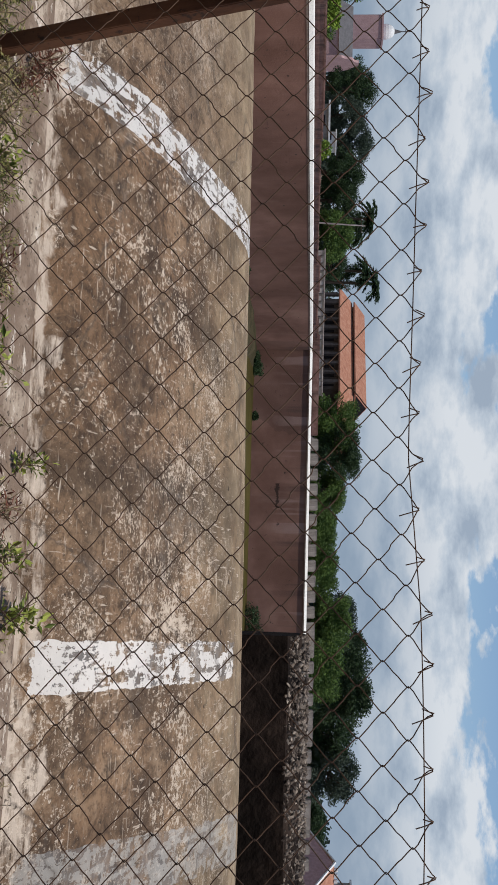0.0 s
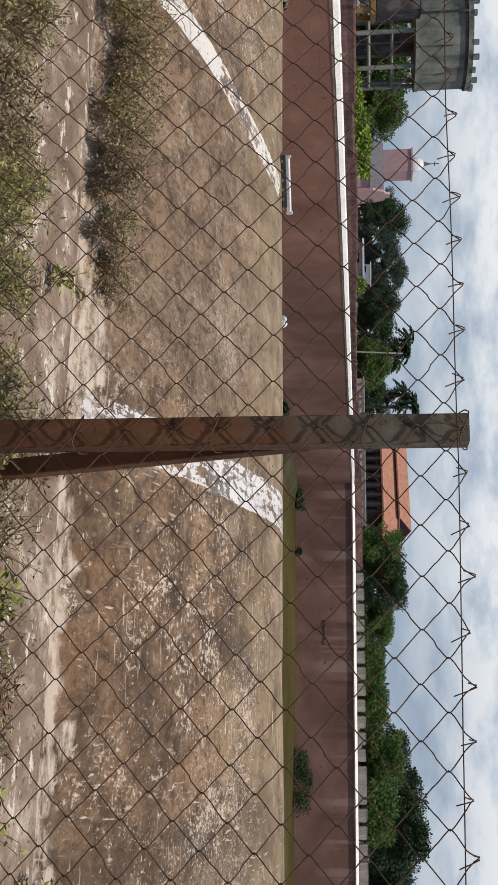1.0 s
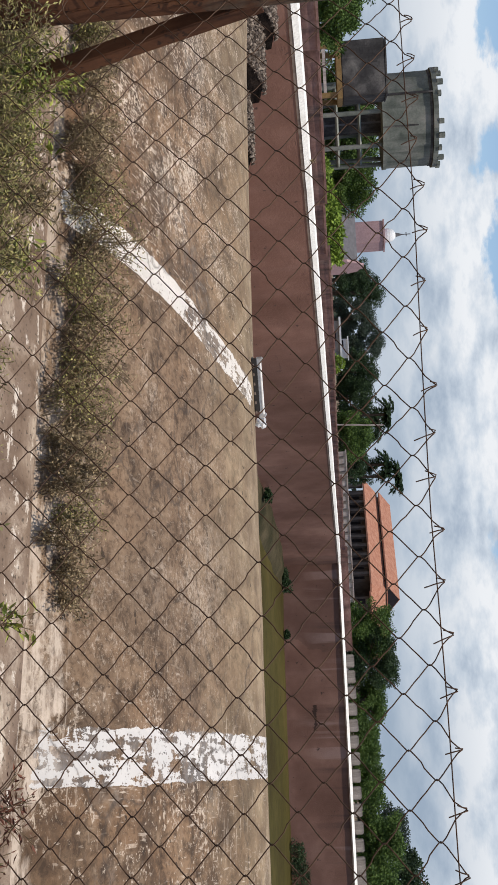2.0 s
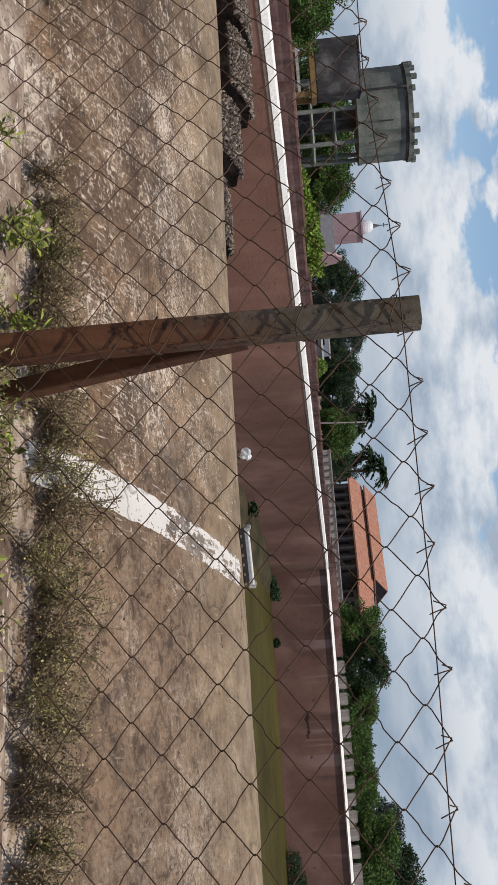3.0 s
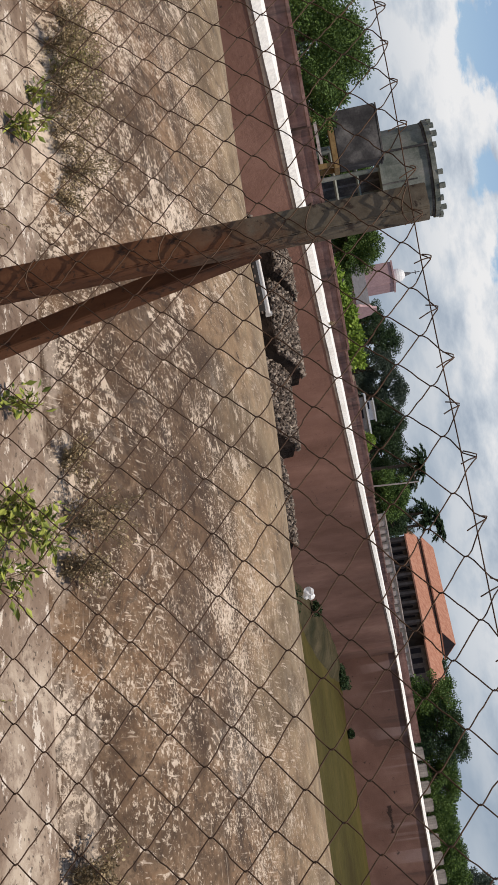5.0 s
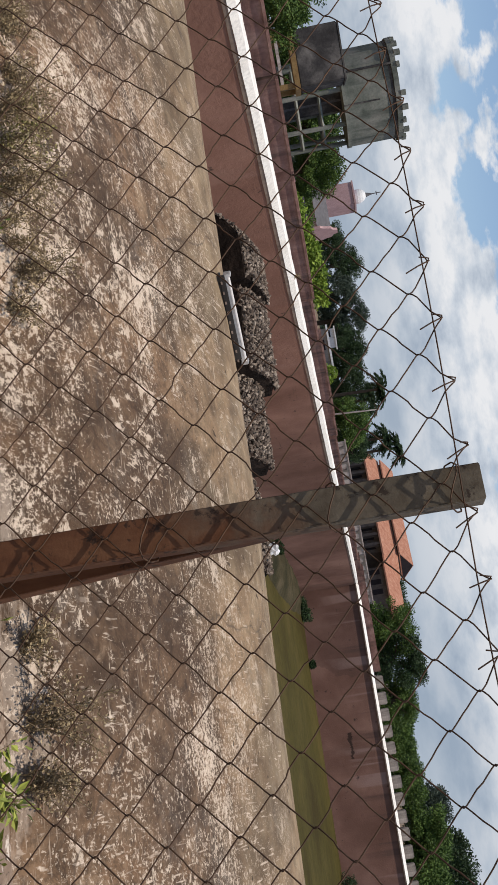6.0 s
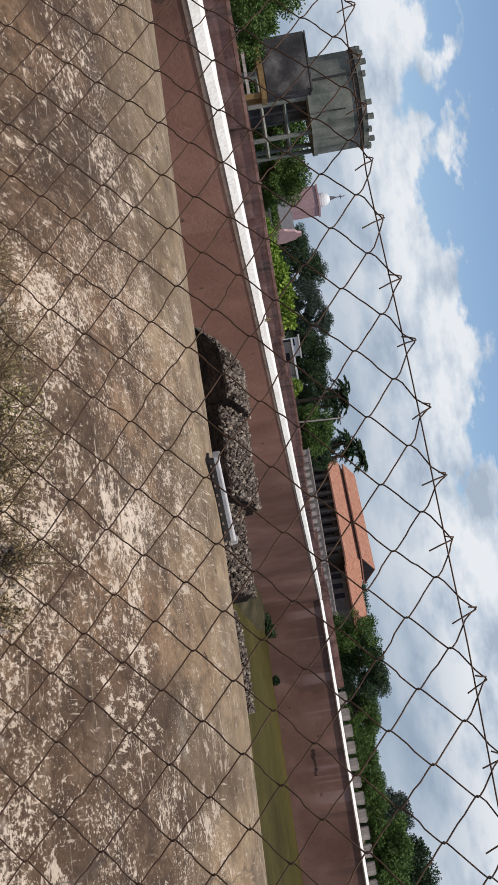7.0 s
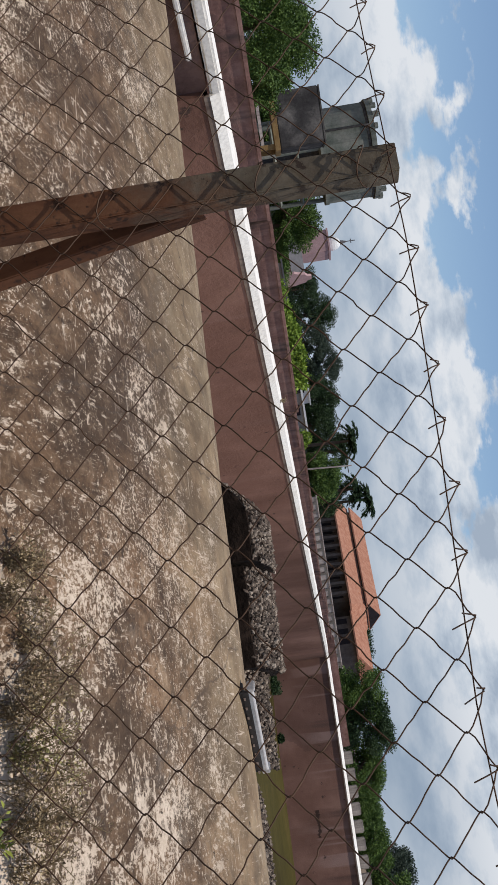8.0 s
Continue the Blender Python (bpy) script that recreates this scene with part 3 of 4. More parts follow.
# inner parapet behind the copings, in broken stretches
inner = thing("inner_parapet", "low broken red brick parapet behind the coping", "parapet", kind="structure")
rnd = random.Random(4)
y = -6.0
while y < WALL_Y:
    ln = rnd.uniform(1.6, 5.5)
    z1 = 1.6 + rnd.uniform(-0.06, 0.05)
    bm = slab(WALL_X - 1.35, WALL_X - 0.95, y, min(y + ln, WALL_Y + 0.8), 0.9, z1 - 0.05)
    cuboid(bm, WALL_X - 1.38, WALL_X - 0.92, y, min(y + ln, WALL_Y + 0.8), z1 - 0.047, z1)
    part("brick_stretch", roughen(bm, 0.015, 2.3, y), BRICK, inner)
    y += ln + rnd.choice((0.05, 0.06, 0.3))
part("brick_stretch", slab(WALL_X - 1.2, -8.95, WALL_Y + 0.95, WALL_Y + 1.35, 0.9, 1.72, 0.03), BRICK, inner)

x = -8.7
i = 0
while x < 14:
    ln = 0.64 if i < 9 or i % 4 else 1.9
    bm = slab(0, ln, 0, 0.5, 1.2, 1.78, 0.05)
    mer = part("merlon", roughen(bm, 0.03, 3.0, x), MERLON)
    mer.location = (x, WALL_Y + 0.75, rnd.uniform(-0.02, 0.02))
    tagged(mer, "grey weathered merlon standing on the moat wall", "merlon", "merlons on the moat wall")
    x += ln + 0.2
    i += 1


# ---- rubble walls behind the parapet ----
def stones(count, where, size, seed, m, name, parent, label=""):
    """Many small broken stones as one mesh. where(r) gives a place."""
    r = random.Random(seed)
    verts, faces = [], []
    bm = bmesh.new()
    bmesh.ops.create_icosphere(bm, subdivisions=1, radius=1.0)
    bv = [v.co.copy() for v in bm.verts]
    bf = [[v.index for v in f.verts] for f in bm.faces]
    bm.free()
    for _ in range(count):
        c = Vector(where(r))
        s = size * r.uniform(0.5, 1.35)
        m3 = Euler((r.uniform(0, 6), r.uniform(0, 6), r.uniform(0, 6))).to_matrix()
        q = Vector((s * r.uniform(0.7, 1.3), s * r.uniform(0.6, 1.1), s * r.uniform(0.45, 0.9)))
        b = len(verts)
        verts += [c + m3 @ Vector((v.x * q.x * r.uniform(0.4, 1.4), v.y * q.y * r.uniform(0.4, 1.4), v.z * q.z * r.uniform(0.5, 1.3))) for v in bv]
        faces += [tuple(b + k for k in f) for f in bf]
    ob = grid_part(name, verts, faces, m, parent, label)
    return tagged(ob, kind="stuff")


def rubble_stone_material():
    k = Nodes("rubble_stone")
    tone = k.ramp(k.island(), (0.0, (0.035, 0.024, 0.018)), (0.4, (0.13, 0.096, 0.072)), (0.75, (0.26, 0.205, 0.155)), (1.0, (0.44, 0.36, 0.285)))
    tone = k.mix(k.ramp(k.noise(12, 5), (0.4, 0.6), (0.6, 0.0)), tone, (0.1, 0.075, 0.058))
    return k.done(tone, 0.95, k.noise(60, 4), 0.5, 0.01)


STONE = rubble_stone_material()


def rubble_wall(name, x0, x1, y0, lip, back_y, top, count, label, z0=0.7, seed=1, taper=0.0, size=0.0145):
    """A remnant of rubble masonry: dark upright face, core laid bare on the slope above it. taper: how much lower its left end is."""
    wall = thing(name, label, "rubble wall")
    nx = max(3, int((x1 - x0) / 0.1))
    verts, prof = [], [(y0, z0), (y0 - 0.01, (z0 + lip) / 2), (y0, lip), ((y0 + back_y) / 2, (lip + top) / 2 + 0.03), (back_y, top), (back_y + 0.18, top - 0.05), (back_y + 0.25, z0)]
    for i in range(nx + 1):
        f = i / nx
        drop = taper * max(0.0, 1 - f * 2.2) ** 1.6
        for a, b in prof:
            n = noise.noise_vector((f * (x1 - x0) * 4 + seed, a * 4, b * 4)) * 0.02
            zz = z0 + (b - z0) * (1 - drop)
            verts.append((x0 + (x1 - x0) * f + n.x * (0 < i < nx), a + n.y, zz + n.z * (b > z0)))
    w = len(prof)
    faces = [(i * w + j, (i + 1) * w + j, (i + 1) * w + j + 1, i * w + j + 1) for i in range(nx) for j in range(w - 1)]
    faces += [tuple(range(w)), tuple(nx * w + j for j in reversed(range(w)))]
    grid_part("core", verts, faces, DARKSTONE, wall, "near-black masonry core")

    def where(r):
        f, g = r.random(), r.random() ** 0.9
        drop = taper * max(0.0, 1 - f * 2.2) ** 1.6
        yy = y0 + (back_y + 0.1 - y0) * g
        zz = lip + (top - lip) * min(1.0, g * 1.15) + 0.03 * math.sin(math.pi * min(1, g))
        return (x0 + (x1 - x0) * f, yy, z0 + (zz - z0) * (1 - drop) + r.uniform(-0.008, 0.014))

    stones(int(count * 0.66), where, size, seed, STONE, "rubble", wall, "pale broken rubble set in mortar")
    return wall


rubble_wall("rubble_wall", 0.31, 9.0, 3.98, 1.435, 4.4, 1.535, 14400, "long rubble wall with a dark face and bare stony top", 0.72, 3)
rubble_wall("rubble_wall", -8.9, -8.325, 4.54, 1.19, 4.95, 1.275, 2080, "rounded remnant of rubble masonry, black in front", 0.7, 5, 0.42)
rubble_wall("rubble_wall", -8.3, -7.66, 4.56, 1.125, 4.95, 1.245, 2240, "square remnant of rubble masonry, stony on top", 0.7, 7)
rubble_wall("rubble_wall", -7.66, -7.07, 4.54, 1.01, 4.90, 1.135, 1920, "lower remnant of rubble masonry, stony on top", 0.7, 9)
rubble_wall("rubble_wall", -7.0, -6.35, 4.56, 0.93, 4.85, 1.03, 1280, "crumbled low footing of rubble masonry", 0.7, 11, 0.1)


# ---- floodlights on the crest ----
def floodlight(at, length, yaw):
    f = thing("floodlight", "slim silver linear floodlight on a slotted black base", "floodlight", at, "floodlights along the parapet")
    f.rotation_euler = (0, 0, radians(yaw))
    h = length / 2
    bm = bmesh.new()
    rod(bm, (-h, 0.0, 0.045), (h, 0.0, 0.045), 0.0105, n=14)
    cuboid(bm, -h, h, -0.01, 0.014, 0.03, 0.045)
    part("housing", bm, ALU, f)
    bm = bmesh.new()
    rod(bm, (-h + 0.015, 0.036, 0.04), (h - 0.01, 0.036, 0.04), 0.007, n=10)
    part("rail", bm, ALU, f)
    for sgn in (-1, 1):
        part("end_cap", slab(sgn * h - 0.008, sgn * h + 0.008, -0.014, 0.044, 0.026, 0.06, 0.003), ALU, f)
        part("bracket", slab(sgn * h * 0.75 - 0.008, sgn * h * 0.75 + 0.008, -0.03, 0.03, 0.0, 0.03), BLACKPLASTIC, f)
    n = int(length / 0.045)
    for k in range(n):
        xx = -h + length * (k + 0.5) / n
        part("slot_rib", slab(xx - 0.006, xx + 0.006, -0.004, 0.03, 0.028, 0.04), ALU, f)
    base = slab(-h - 0.012, h - 0.03, -0.036, -0.018, 0.0, 0.034, 0.003)
    cuboid(base, -h - 0.012, h - 0.03, -0.036, 0.03, 0.0, 0.012)
    base = part("base", base, BLACKPLASTIC, f, "slotted black base")
    for k in range(n):
        xx = -h + length * (k + 0.4) / n
        part("vent", slab(xx - 0.006, xx + 0.008, -0.039, -0.037, 0.012, 0.02), LIP, base)
    return f


floodlight((-3.46, 2.79, 1.188), 0.29, 34)
floodlight((-7.175, 2.735, 1.203), 0.44, 44)


# ---- chain-link fence ----
# columns of cut ends along the top edge, counted from the right, and where they stand
KNOT_I = [0, 20, 29, 34, 38, 39, 44, 49, 54, 58, 63, 68, 72, 79]
KNOT_X = [0.591, -1.371, -2.255, -2.828, -3.261, -3.397, -3.918, -4.433, -4.987, -5.395, -5.93, -6.45, -6.903, -7.665]


def top_z(x):
    """Height of the cut ends."""
    return float(np.interp(x, [-7.8, -7.4, -7.0, -6.2, -5.4, -4.2, -3.9, -3.4, -2.7, -2.0, -1.2, -0.7, -0.2, 0.1, 0.5],
                           [1.859, 1.848, 1.826, 1.836, 1.813, 1.803, 1.799, 1.822, 1.815, 1.796, 1.794, 1.78, 1.773, 1.796, 1.807]))


def half_z(x):
    """Half the height of a mesh at that place; the wire is stretched more to the left."""
    return float(np.interp(x, [-6.0, -4.0, -2.6, -1.5, 0.6], [0.0545, 0.053, 0.0525, 0.0487, 0.0492]))


def column_x(c):
    """Place along the fence of a column of knots; even columns carry the points of the top edge."""
    i = c / 2
    if i < 0:
        return KNOT_X[0] - 0.1 * i
    if i > KNOT_I[-1]:
        return KNOT_X[-1] - 0.112 * (i - KNOT_I[-1])
    return float(np.interp(i, KNOT_I, KNOT_X))


POST_X = (1.05, -1.272, -3.316, -5.552, -7.988, -10.2)
POST_TOP = (1.82, 1.801, 1.846, 1.836, 1.86, 1.86)


def build_fence():
    fence = thing("chain_link_fence", "rusty chain-link fence on braced angle-iron posts", "fence")
    r = random.Random(8)
    lines, rows = [], 24
    bend = 0.055
    even = 0.5 / (math.sqrt(0.25 + bend * bend) - 1.35 * bend)
    tips = {}
    for c in range(-26, 204):
        pts = []
        xa, xb = column_x(c), column_x(c + 1)
        par = c % 2
        for k in range(rows + 1):
            on_a = (k + par) % 2 == 0
            x = xa if on_a else xb
            other = xb if on_a else xa
            h = half_z(x)
            # the top row of meshes is drawn in where its ends are twisted
            z = top_z(x) - (0 if k == 0 else 0.041 + (k - 1) * h)
            sag = 0.006 * noise.noise((x * 1.3, z * 2, 1)) + 0.006 * noise.noise((x * 6, z * 6, 4))
            wx = 0.004 * noise.noise((x * 9, z * 9, 7))
            depth = -0.012 + 0.01 * noise.noise((x * 0.9, z, 2))
            # drawn tight against the posts by the tie wires
            tied = max(0.0, 1 - min(abs(x - p) for p in POST_X) / 0.14)
            depth += (-0.0045 - depth) * min(1.0, tied * 2)
            over = -1 if on_a else 1
            if k == 0:
                jog = tips.setdefault(round(x, 3), (0.004 * r.uniform(-1, 1), 0.007 * r.uniform(-1, 1)))
                pts.append((x + wx + jog[0] + over * 0.0012, depth, z + sag + jog[1]))
                pts.append((x + wx + jog[0] * 0.6 + (other - x) * 0.1, depth + over * 0.003, z + sag + jog[1] * 0.6 - 0.005))
                pts.append((x + wx + (other - x) * 0.3, depth, z + sag - 0.0135))
                continue
            # a rounded bend hooked through the next wire's bend
            for d in (0.42, 0.2, 0.08, 0.0, -0.08, -0.2, -0.42):
                if k == rows and d < 0:
                    break
                if k == 1 and d > 0.4:
                    continue
                f = (math.sqrt(d * d + bend * bend) - 1.35 * bend) * even
                hook = over * 0.0028 * max(0.0, 1 - abs(d) / 0.15) * (1 if d >= 0 else -1)
                pts.append((x + (other - x) * f + wx, depth + hook, z + d * h + sag))
        # the cut end turns over and points back down
        tip = pts[0]
        side = (1 if par == 0 else -1) * r.uniform(0.5, 1.1)
        tail = r.uniform(0.026, 0.04) if par == 0 else r.uniform(0.01, 0.022)
        curl = r.uniform(0.0, 0.005)
        start = [(tip[0] + side * tail * 0.6, tip[1] - 0.012, tip[2] - tail), (tip[0] + side * tail * 0.35, tip[1] - 0.013, tip[2] - tail * 0.5 + curl * 0.4),
                 (tip[0] + side * 0.004, tip[1] - 0.008, tip[2] + curl * 0.5)]
        lines.append(start + pts)
    v, f = tubes(lines, 0.00128, 5)
    grid_part("wire_mesh", v, f, WIRE, fence, "diamond wire mesh with cut twisted top edge", True)
    xs = np.linspace(column_x(-26), column_x(204), 420)
    line = [(x, -0.014, top_z(x) - 0.017 + 0.004 * noise.noise((x * 2, 0, 0))) for x in xs]
    v, f = tubes([line], 0.0012, 6)
    grid_part("line_wire", v, f, WIRE, fence, "", True)
    # posts: an angle iron with a strut of the same on the far side
    W, T = 0.058, 0.006
    for x, top in zip(POST_X, POST_TOP):
        bm = slab(-W / 2, W / 2, 0.0, T, 0.55, top, 0.0015)
        cuboid(bm, W / 2 - T, W / 2, T + 0.0005, W * 0.85, 0.55, top, 0.0015)
        post = part("post", roughen(bm, 0.0012, 8, x), RUST, fence, "rusty angle-iron post")
        post.location = (x, 0.0, 0)
        bm = bmesh.new()
        cuboid(bm, -0.02, 0.02, 0, 0.005, 0, 0.92, 0.001)
        cuboid(bm, 0.015, 0.02, 0.0055, 0.04, 0, 0.92, 0.001)
        strut = part("strut", bm, RUST, post, "leaning angle-iron strut")
        strut.location = (0.006, 0.31, 0.6)
        strut.rotation_euler = (math.atan2(0.265, 0.84), 0, 0)
        for z in (1.02, 1.3, 1.6, 1.79):
            loop = [(0.04 * math.cos(a), 0.02 + 0.042 * math.sin(a) * 0.9, z + 0.01 * math.sin(a * 2)) for a in np.linspace(0, 2 * math.pi, 14)]
            vv, ff = tubes([loop], 0.0014, 5)
            grid_part("tie_wire", vv, ff, WIRE, post)


build_fence()


# ---- plants ----
def leaf_mesh(name, places, dirs, size, m, parent, slim=0.45, seed=0, label=""):
    """Many small folded leaves: a diamond of four triangles each."""
    g = np.random.default_rng(seed)
    P, D = np.asarray(places, float), np.asarray(dirs, float)
    n = len(P)
    D = D / (np.linalg.norm(D, axis=1)[:, None] + 1e-9)
    U = np.cross(D, g.normal(size=(n, 3)))
    U /= np.linalg.norm(U, axis=1)[:, None] + 1e-9
    V = np.cross(D, U)
    s = size * g.uniform(0.55, 1.35, (n, 1))
    mid = P + D * s * 0.5
    verts = np.stack([P, mid + U * s * slim * 0.5 + V * s * 0.08, P + D * s, mid - U * s * slim * 0.5 + V * s * 0.08], 1).reshape(-1, 3)
    b = 4 * np.arange(n)[:, None]
    faces = np.concatenate([b + [0, 1, 2], b + [0, 2, 3]]).tolist()
    return grid_part(name, verts, faces, m, parent, label)


def weed(at, height, spread, count, leaf, m, label, lean=(0, 0), stems=9, seed=0, name="weed", slim=0.4):
    r = random.Random(seed)
    w = thing(name, label, "weed", at, "weeds along the ledge")
    lines, places, dirs = [], [], []
    for _ in range(stems):
        a, out = r.uniform(0, 6.283), r.uniform(0.15, 1.0) * spread
        h = height * r.uniform(0.5, 1.1)
        end = Vector((math.cos(a) * out + lean[0] * h, math.sin(a) * out * 0.7 + lean[1] * h, h))
        root = Vector((r.uniform(-1, 1) * spread * 0.35, r.uniform(-1, 1) * spread * 0.15, -0.02))
        bend = Vector((end.x * 0.25, end.y * 0.25, h * 0.6))
        pts = [root.lerp(bend, t).lerp(bend.lerp(end, t), t) for t in np.linspace(0, 1, 7)]
        lines.append(pts)
        for _ in range(int(count / stems)):
            k = r.uniform(0.2, 1.0)
            p = root.lerp(bend, k).lerp(bend.lerp(end, k), k)
            d = Vector((r.gauss(0, 1), r.gauss(0, 1), r.gauss(0.2, 0.7)))
            twig = p + d.normalized() * r.uniform(0, 0.16) * height
            places.append(twig)
            dirs.append(d)
            if r.random() < 0.22:
                lines.append([p, p.lerp(twig, 0.5) + Vector((0, 0, 0.004)), twig])
    v, f = tubes(lines, 0.001, 4)
    grid_part("stem", v, f, STEM, w)
    leaf_mesh("foliage", places, dirs, leaf, m, w, slim, seed)
    return w


def build_weeds():
    r = random.Random(21)
    dry, grn, red = "dry brown brushy weed in the ledge joint", "leafy green weed growing by the ledge", "withered reddish weed on the ledge"
    # brushy dry growth in the joint
    for x0, x1, step in ((-4.4, -2.0, 0.07), (-7.6, -6.5, 0.1), (-5.55, -5.2, 0.16)):
        x = x0
        while x < x1:
            big = (0.55 if x > -6 else 0.6) + 0.45 * math.sin(math.pi * (x - x0) / (x1 - x0))
            weed((x, 0.97 + r.uniform(-0.05, 0.08), 0.72), r.uniform(0.16, 0.27) * big, r.uniform(0.13, 0.22) * big, 950, 0.0095, LEAF_DRY if r.random() < 0.75 else LEAF_MAT, dry, (0, 0.1), 20, r.randrange(9999), slim=0.6)
            x += step * r.uniform(0.8, 1.3)
    # the mat of weeds by the fence and its thin outliers
    x = -3.8
    while x < 0.9:
        full = min(1.0, (x + 4.0) / 0.4, max(0.82, (-2.3 - x) / 0.7)) * (1.25 if x < -2.7 else 1.0)
        for y in (0.04, 0.16, 0.3, 0.46) if x < -2.8 else (0.03, 0.15, 0.28):
            pick = r.random()
            weed((x + r.uniform(-0.06, 0.06), y + r.uniform(-0.05, 0.07), 0.65), r.uniform(0.14, 0.25) * full * (1.0 if y < 0.3 else 0.7), 0.15, int((1150 if x < -2.8 else 900) * full), r.uniform(0.011, 0.018),
                 LEAF_MAT if pick < 0.68 else LEAF_DRY if pick < 0.86 else LEAF_WEED, "dense straggling green and brown weeds at the fence", (0, 0), 16, r.randrange(9999), slim=r.uniform(0.26, 0.42))
        x += 0.125
    x = -9.0
    while x < 1.5:
        if not -3.75 < x < 0.9:
            pick = r.random()
            weed((x, r.uniform(0.03, 0.36), 0.65), r.uniform(0.1, 0.2), 0.14, 420, r.uniform(0.01, 0.016), LEAF_MAT if pick < 0.55 else LEAF_DRY if pick < 0.85 else LEAF_WEED,
                 "thin straggling weeds at the fence", (0, 0), 12, r.randrange(9999), slim=0.3)
        x += 0.15
    # single leafy plants
    for x, y, h, s, n, lf in ((-4.16, 0.9, 0.2, 0.12, 90, 0.055), (-4.3, 0.62, 0.16, 0.1, 60, 0.05), (-3.78, 0.84, 0.22, 0.12, 90, 0.055), (-5.26, 0.62, 0.3, 0.2, 260, 0.05),
                             (-5.05, 0.5, 0.24, 0.15, 140, 0.045), (-4.05, 0.8, 0.2, 0.12, 90, 0.05), (-3.3, 0.55, 0.26, 0.1, 40, 0.07), (-2.95, 0.6, 0.18, 0.12, 60, 0.05),
                             (-6.62, 0.78, 0.2, 0.12, 110, 0.05), (-6.9, 0.95, 0.14, 0.09, 70, 0.045), (-5.6, 0.7, 0.16, 0.1, 70, 0.045), (-0.27, 0.86, 0.2, 0.07, 70, 0.035),
                             (0.0, 0.72, 0.2, 0.12, 70, 0.045), (0.16, 0.85, 0.17, 0.12, 80, 0.05), (-0.5, 0.4, 0.22, 0.14, 80, 0.045), (-1.0, 0.35, 0.24, 0.15, 90, 0.045), (-1.95, 0.75, 0.16, 0.09, 50, 0.045)):
        weed((x, y - 0.06, 0.68), h * 0.72, s * 0.75, int(n * 1.3), lf * 0.62, LEAF_WEED, grn, (0, 0), 7, r.randrange(9999), slim=0.42)
    for x, y, h in ((-1.48, 0.72, 0.2), (-1.36, 0.6, 0.18), (-0.1, 0.5, 0.22), (-0.72, 0.45, 0.16)):
        weed((x, y, 0.67), h * 0.7, 0.11, 200, 0.024, LEAF_RED, red, (0, 0), 12, r.randrange(9999), slim=0.25)


build_weeds()


# ---- the bank by the far corner, its bushes and litter ----
def mound(name, cx, cy, rx, ry, h, m, label, category):
    verts, n = [], 24
    for i in range(n + 1):
        for j in range(n + 1):
            u, v = 2 * i / n - 1, 2 * j / n - 1
            d = max(0.0, 1 - u * u - v * v)
            verts.append((cx + u * rx, cy + v * ry, MOAT_Z - 0.12 + h * d ** 0.7 + 0.1 * noise.noise((u * 4, v * 9, 2)) * (d > 0)))
    faces = [(i * (n + 1) + j, (i + 1) * (n + 1) + j, (i + 1) * (n + 1) + j + 1, i * (n + 1) + j + 1) for i in range(n) for j in range(n)]
    return tagged(grid_part(name, verts, faces, m, smooth=True), label, category, kind="structure")


mound("bank", -13.1, 42, 1.5, 11, 0.5, BANKSOIL, "low earth bank along the foot of the moat wall", "bank")


def crown_points(blobs, count, g):
    """Places and directions of leaves over a heap of uneven rounded clumps."""
    w = np.array([b[3] ** 2 for b in blobs])
    pick = g.choice(len(blobs), count, p=w / w.sum())
    B = np.array(blobs)[pick]
    d = g.normal(size=(count, 3))
    d /= np.linalg.norm(d, axis=1)[:, None]
    rad = B[:, 3:4] * (0.35 + 0.8 * g.random((count, 1)) ** 0.8)
    P = B[:, :3] + d * rad * np.array([1, 1, 0.8])
    return P, d + g.normal(size=(count, 3)) * 0.7 - np.array([0, 0, 0.3])


def tree(x, y, base, top, width, m, leaf, count, label, seed, low=0.25, name="tree", category="tree", group="trees behind the fort"):
    """Tapered trunk, limbs and a crown of leafy clumps with gaps. low: share of the height at which the crown begins."""
    g = np.random.default_rng(seed)
    t = thing(name, label, category, (x, y, base), group)
    H, R = top - base, width / 2
    z0 = H * low
    blobs = []
    for k in range(64):
        a, q = g.uniform(0, 6.283), g.uniform(0.1, 1.0) ** 0.6
        zz = z0 + (H - z0) * g.uniform(0.12, 0.86)
        room = math.sqrt(max(0.05, 1 - ((zz - z0) / (H - z0) * 1.7 - 0.75) ** 2))
        rb = R * g.uniform(0.1, 0.27)
        blobs.append((math.cos(a) * q * R * 0.85 * room, math.sin(a) * q * R * 0.85 * room, min(zz, H - rb * 0.8), rb))
    blobs.append((g.uniform(-0.2, 0.2) * R, 0, H - R * 0.34, R * 0.36))
    bm = bmesh.new()
    rod(bm, (0, 0, -0.3), (0.05 * R, 0, H * 0.5), 0.05 * H, 0.028 * H, 8)
    for b in blobs[:9]:
        rod(bm, (0.03 * R, 0, H * g.uniform(0.25, 0.5)), b[:3], 0.02 * H, 0.006 * H, 5)
    part("trunk", bm, BARK, t)
    P, D = crown_points(blobs, count, g)
    P[:, 2] = np.maximum(P[:, 2], 0.02 * H)
    leaf_mesh("crown", P, D, leaf, m, t, 0.6, seed)
    return t


EYE_X, EYE_Y, EYE_Z = -6.1, -1.4, 1.6


def out(bearing, dist):
    """The place at that bearing (degrees left of north) and distance from the middle of the walk."""
    a = radians(bearing)
    return EYE_X - math.sin(a) * dist, EYE_Y + math.cos(a) * dist


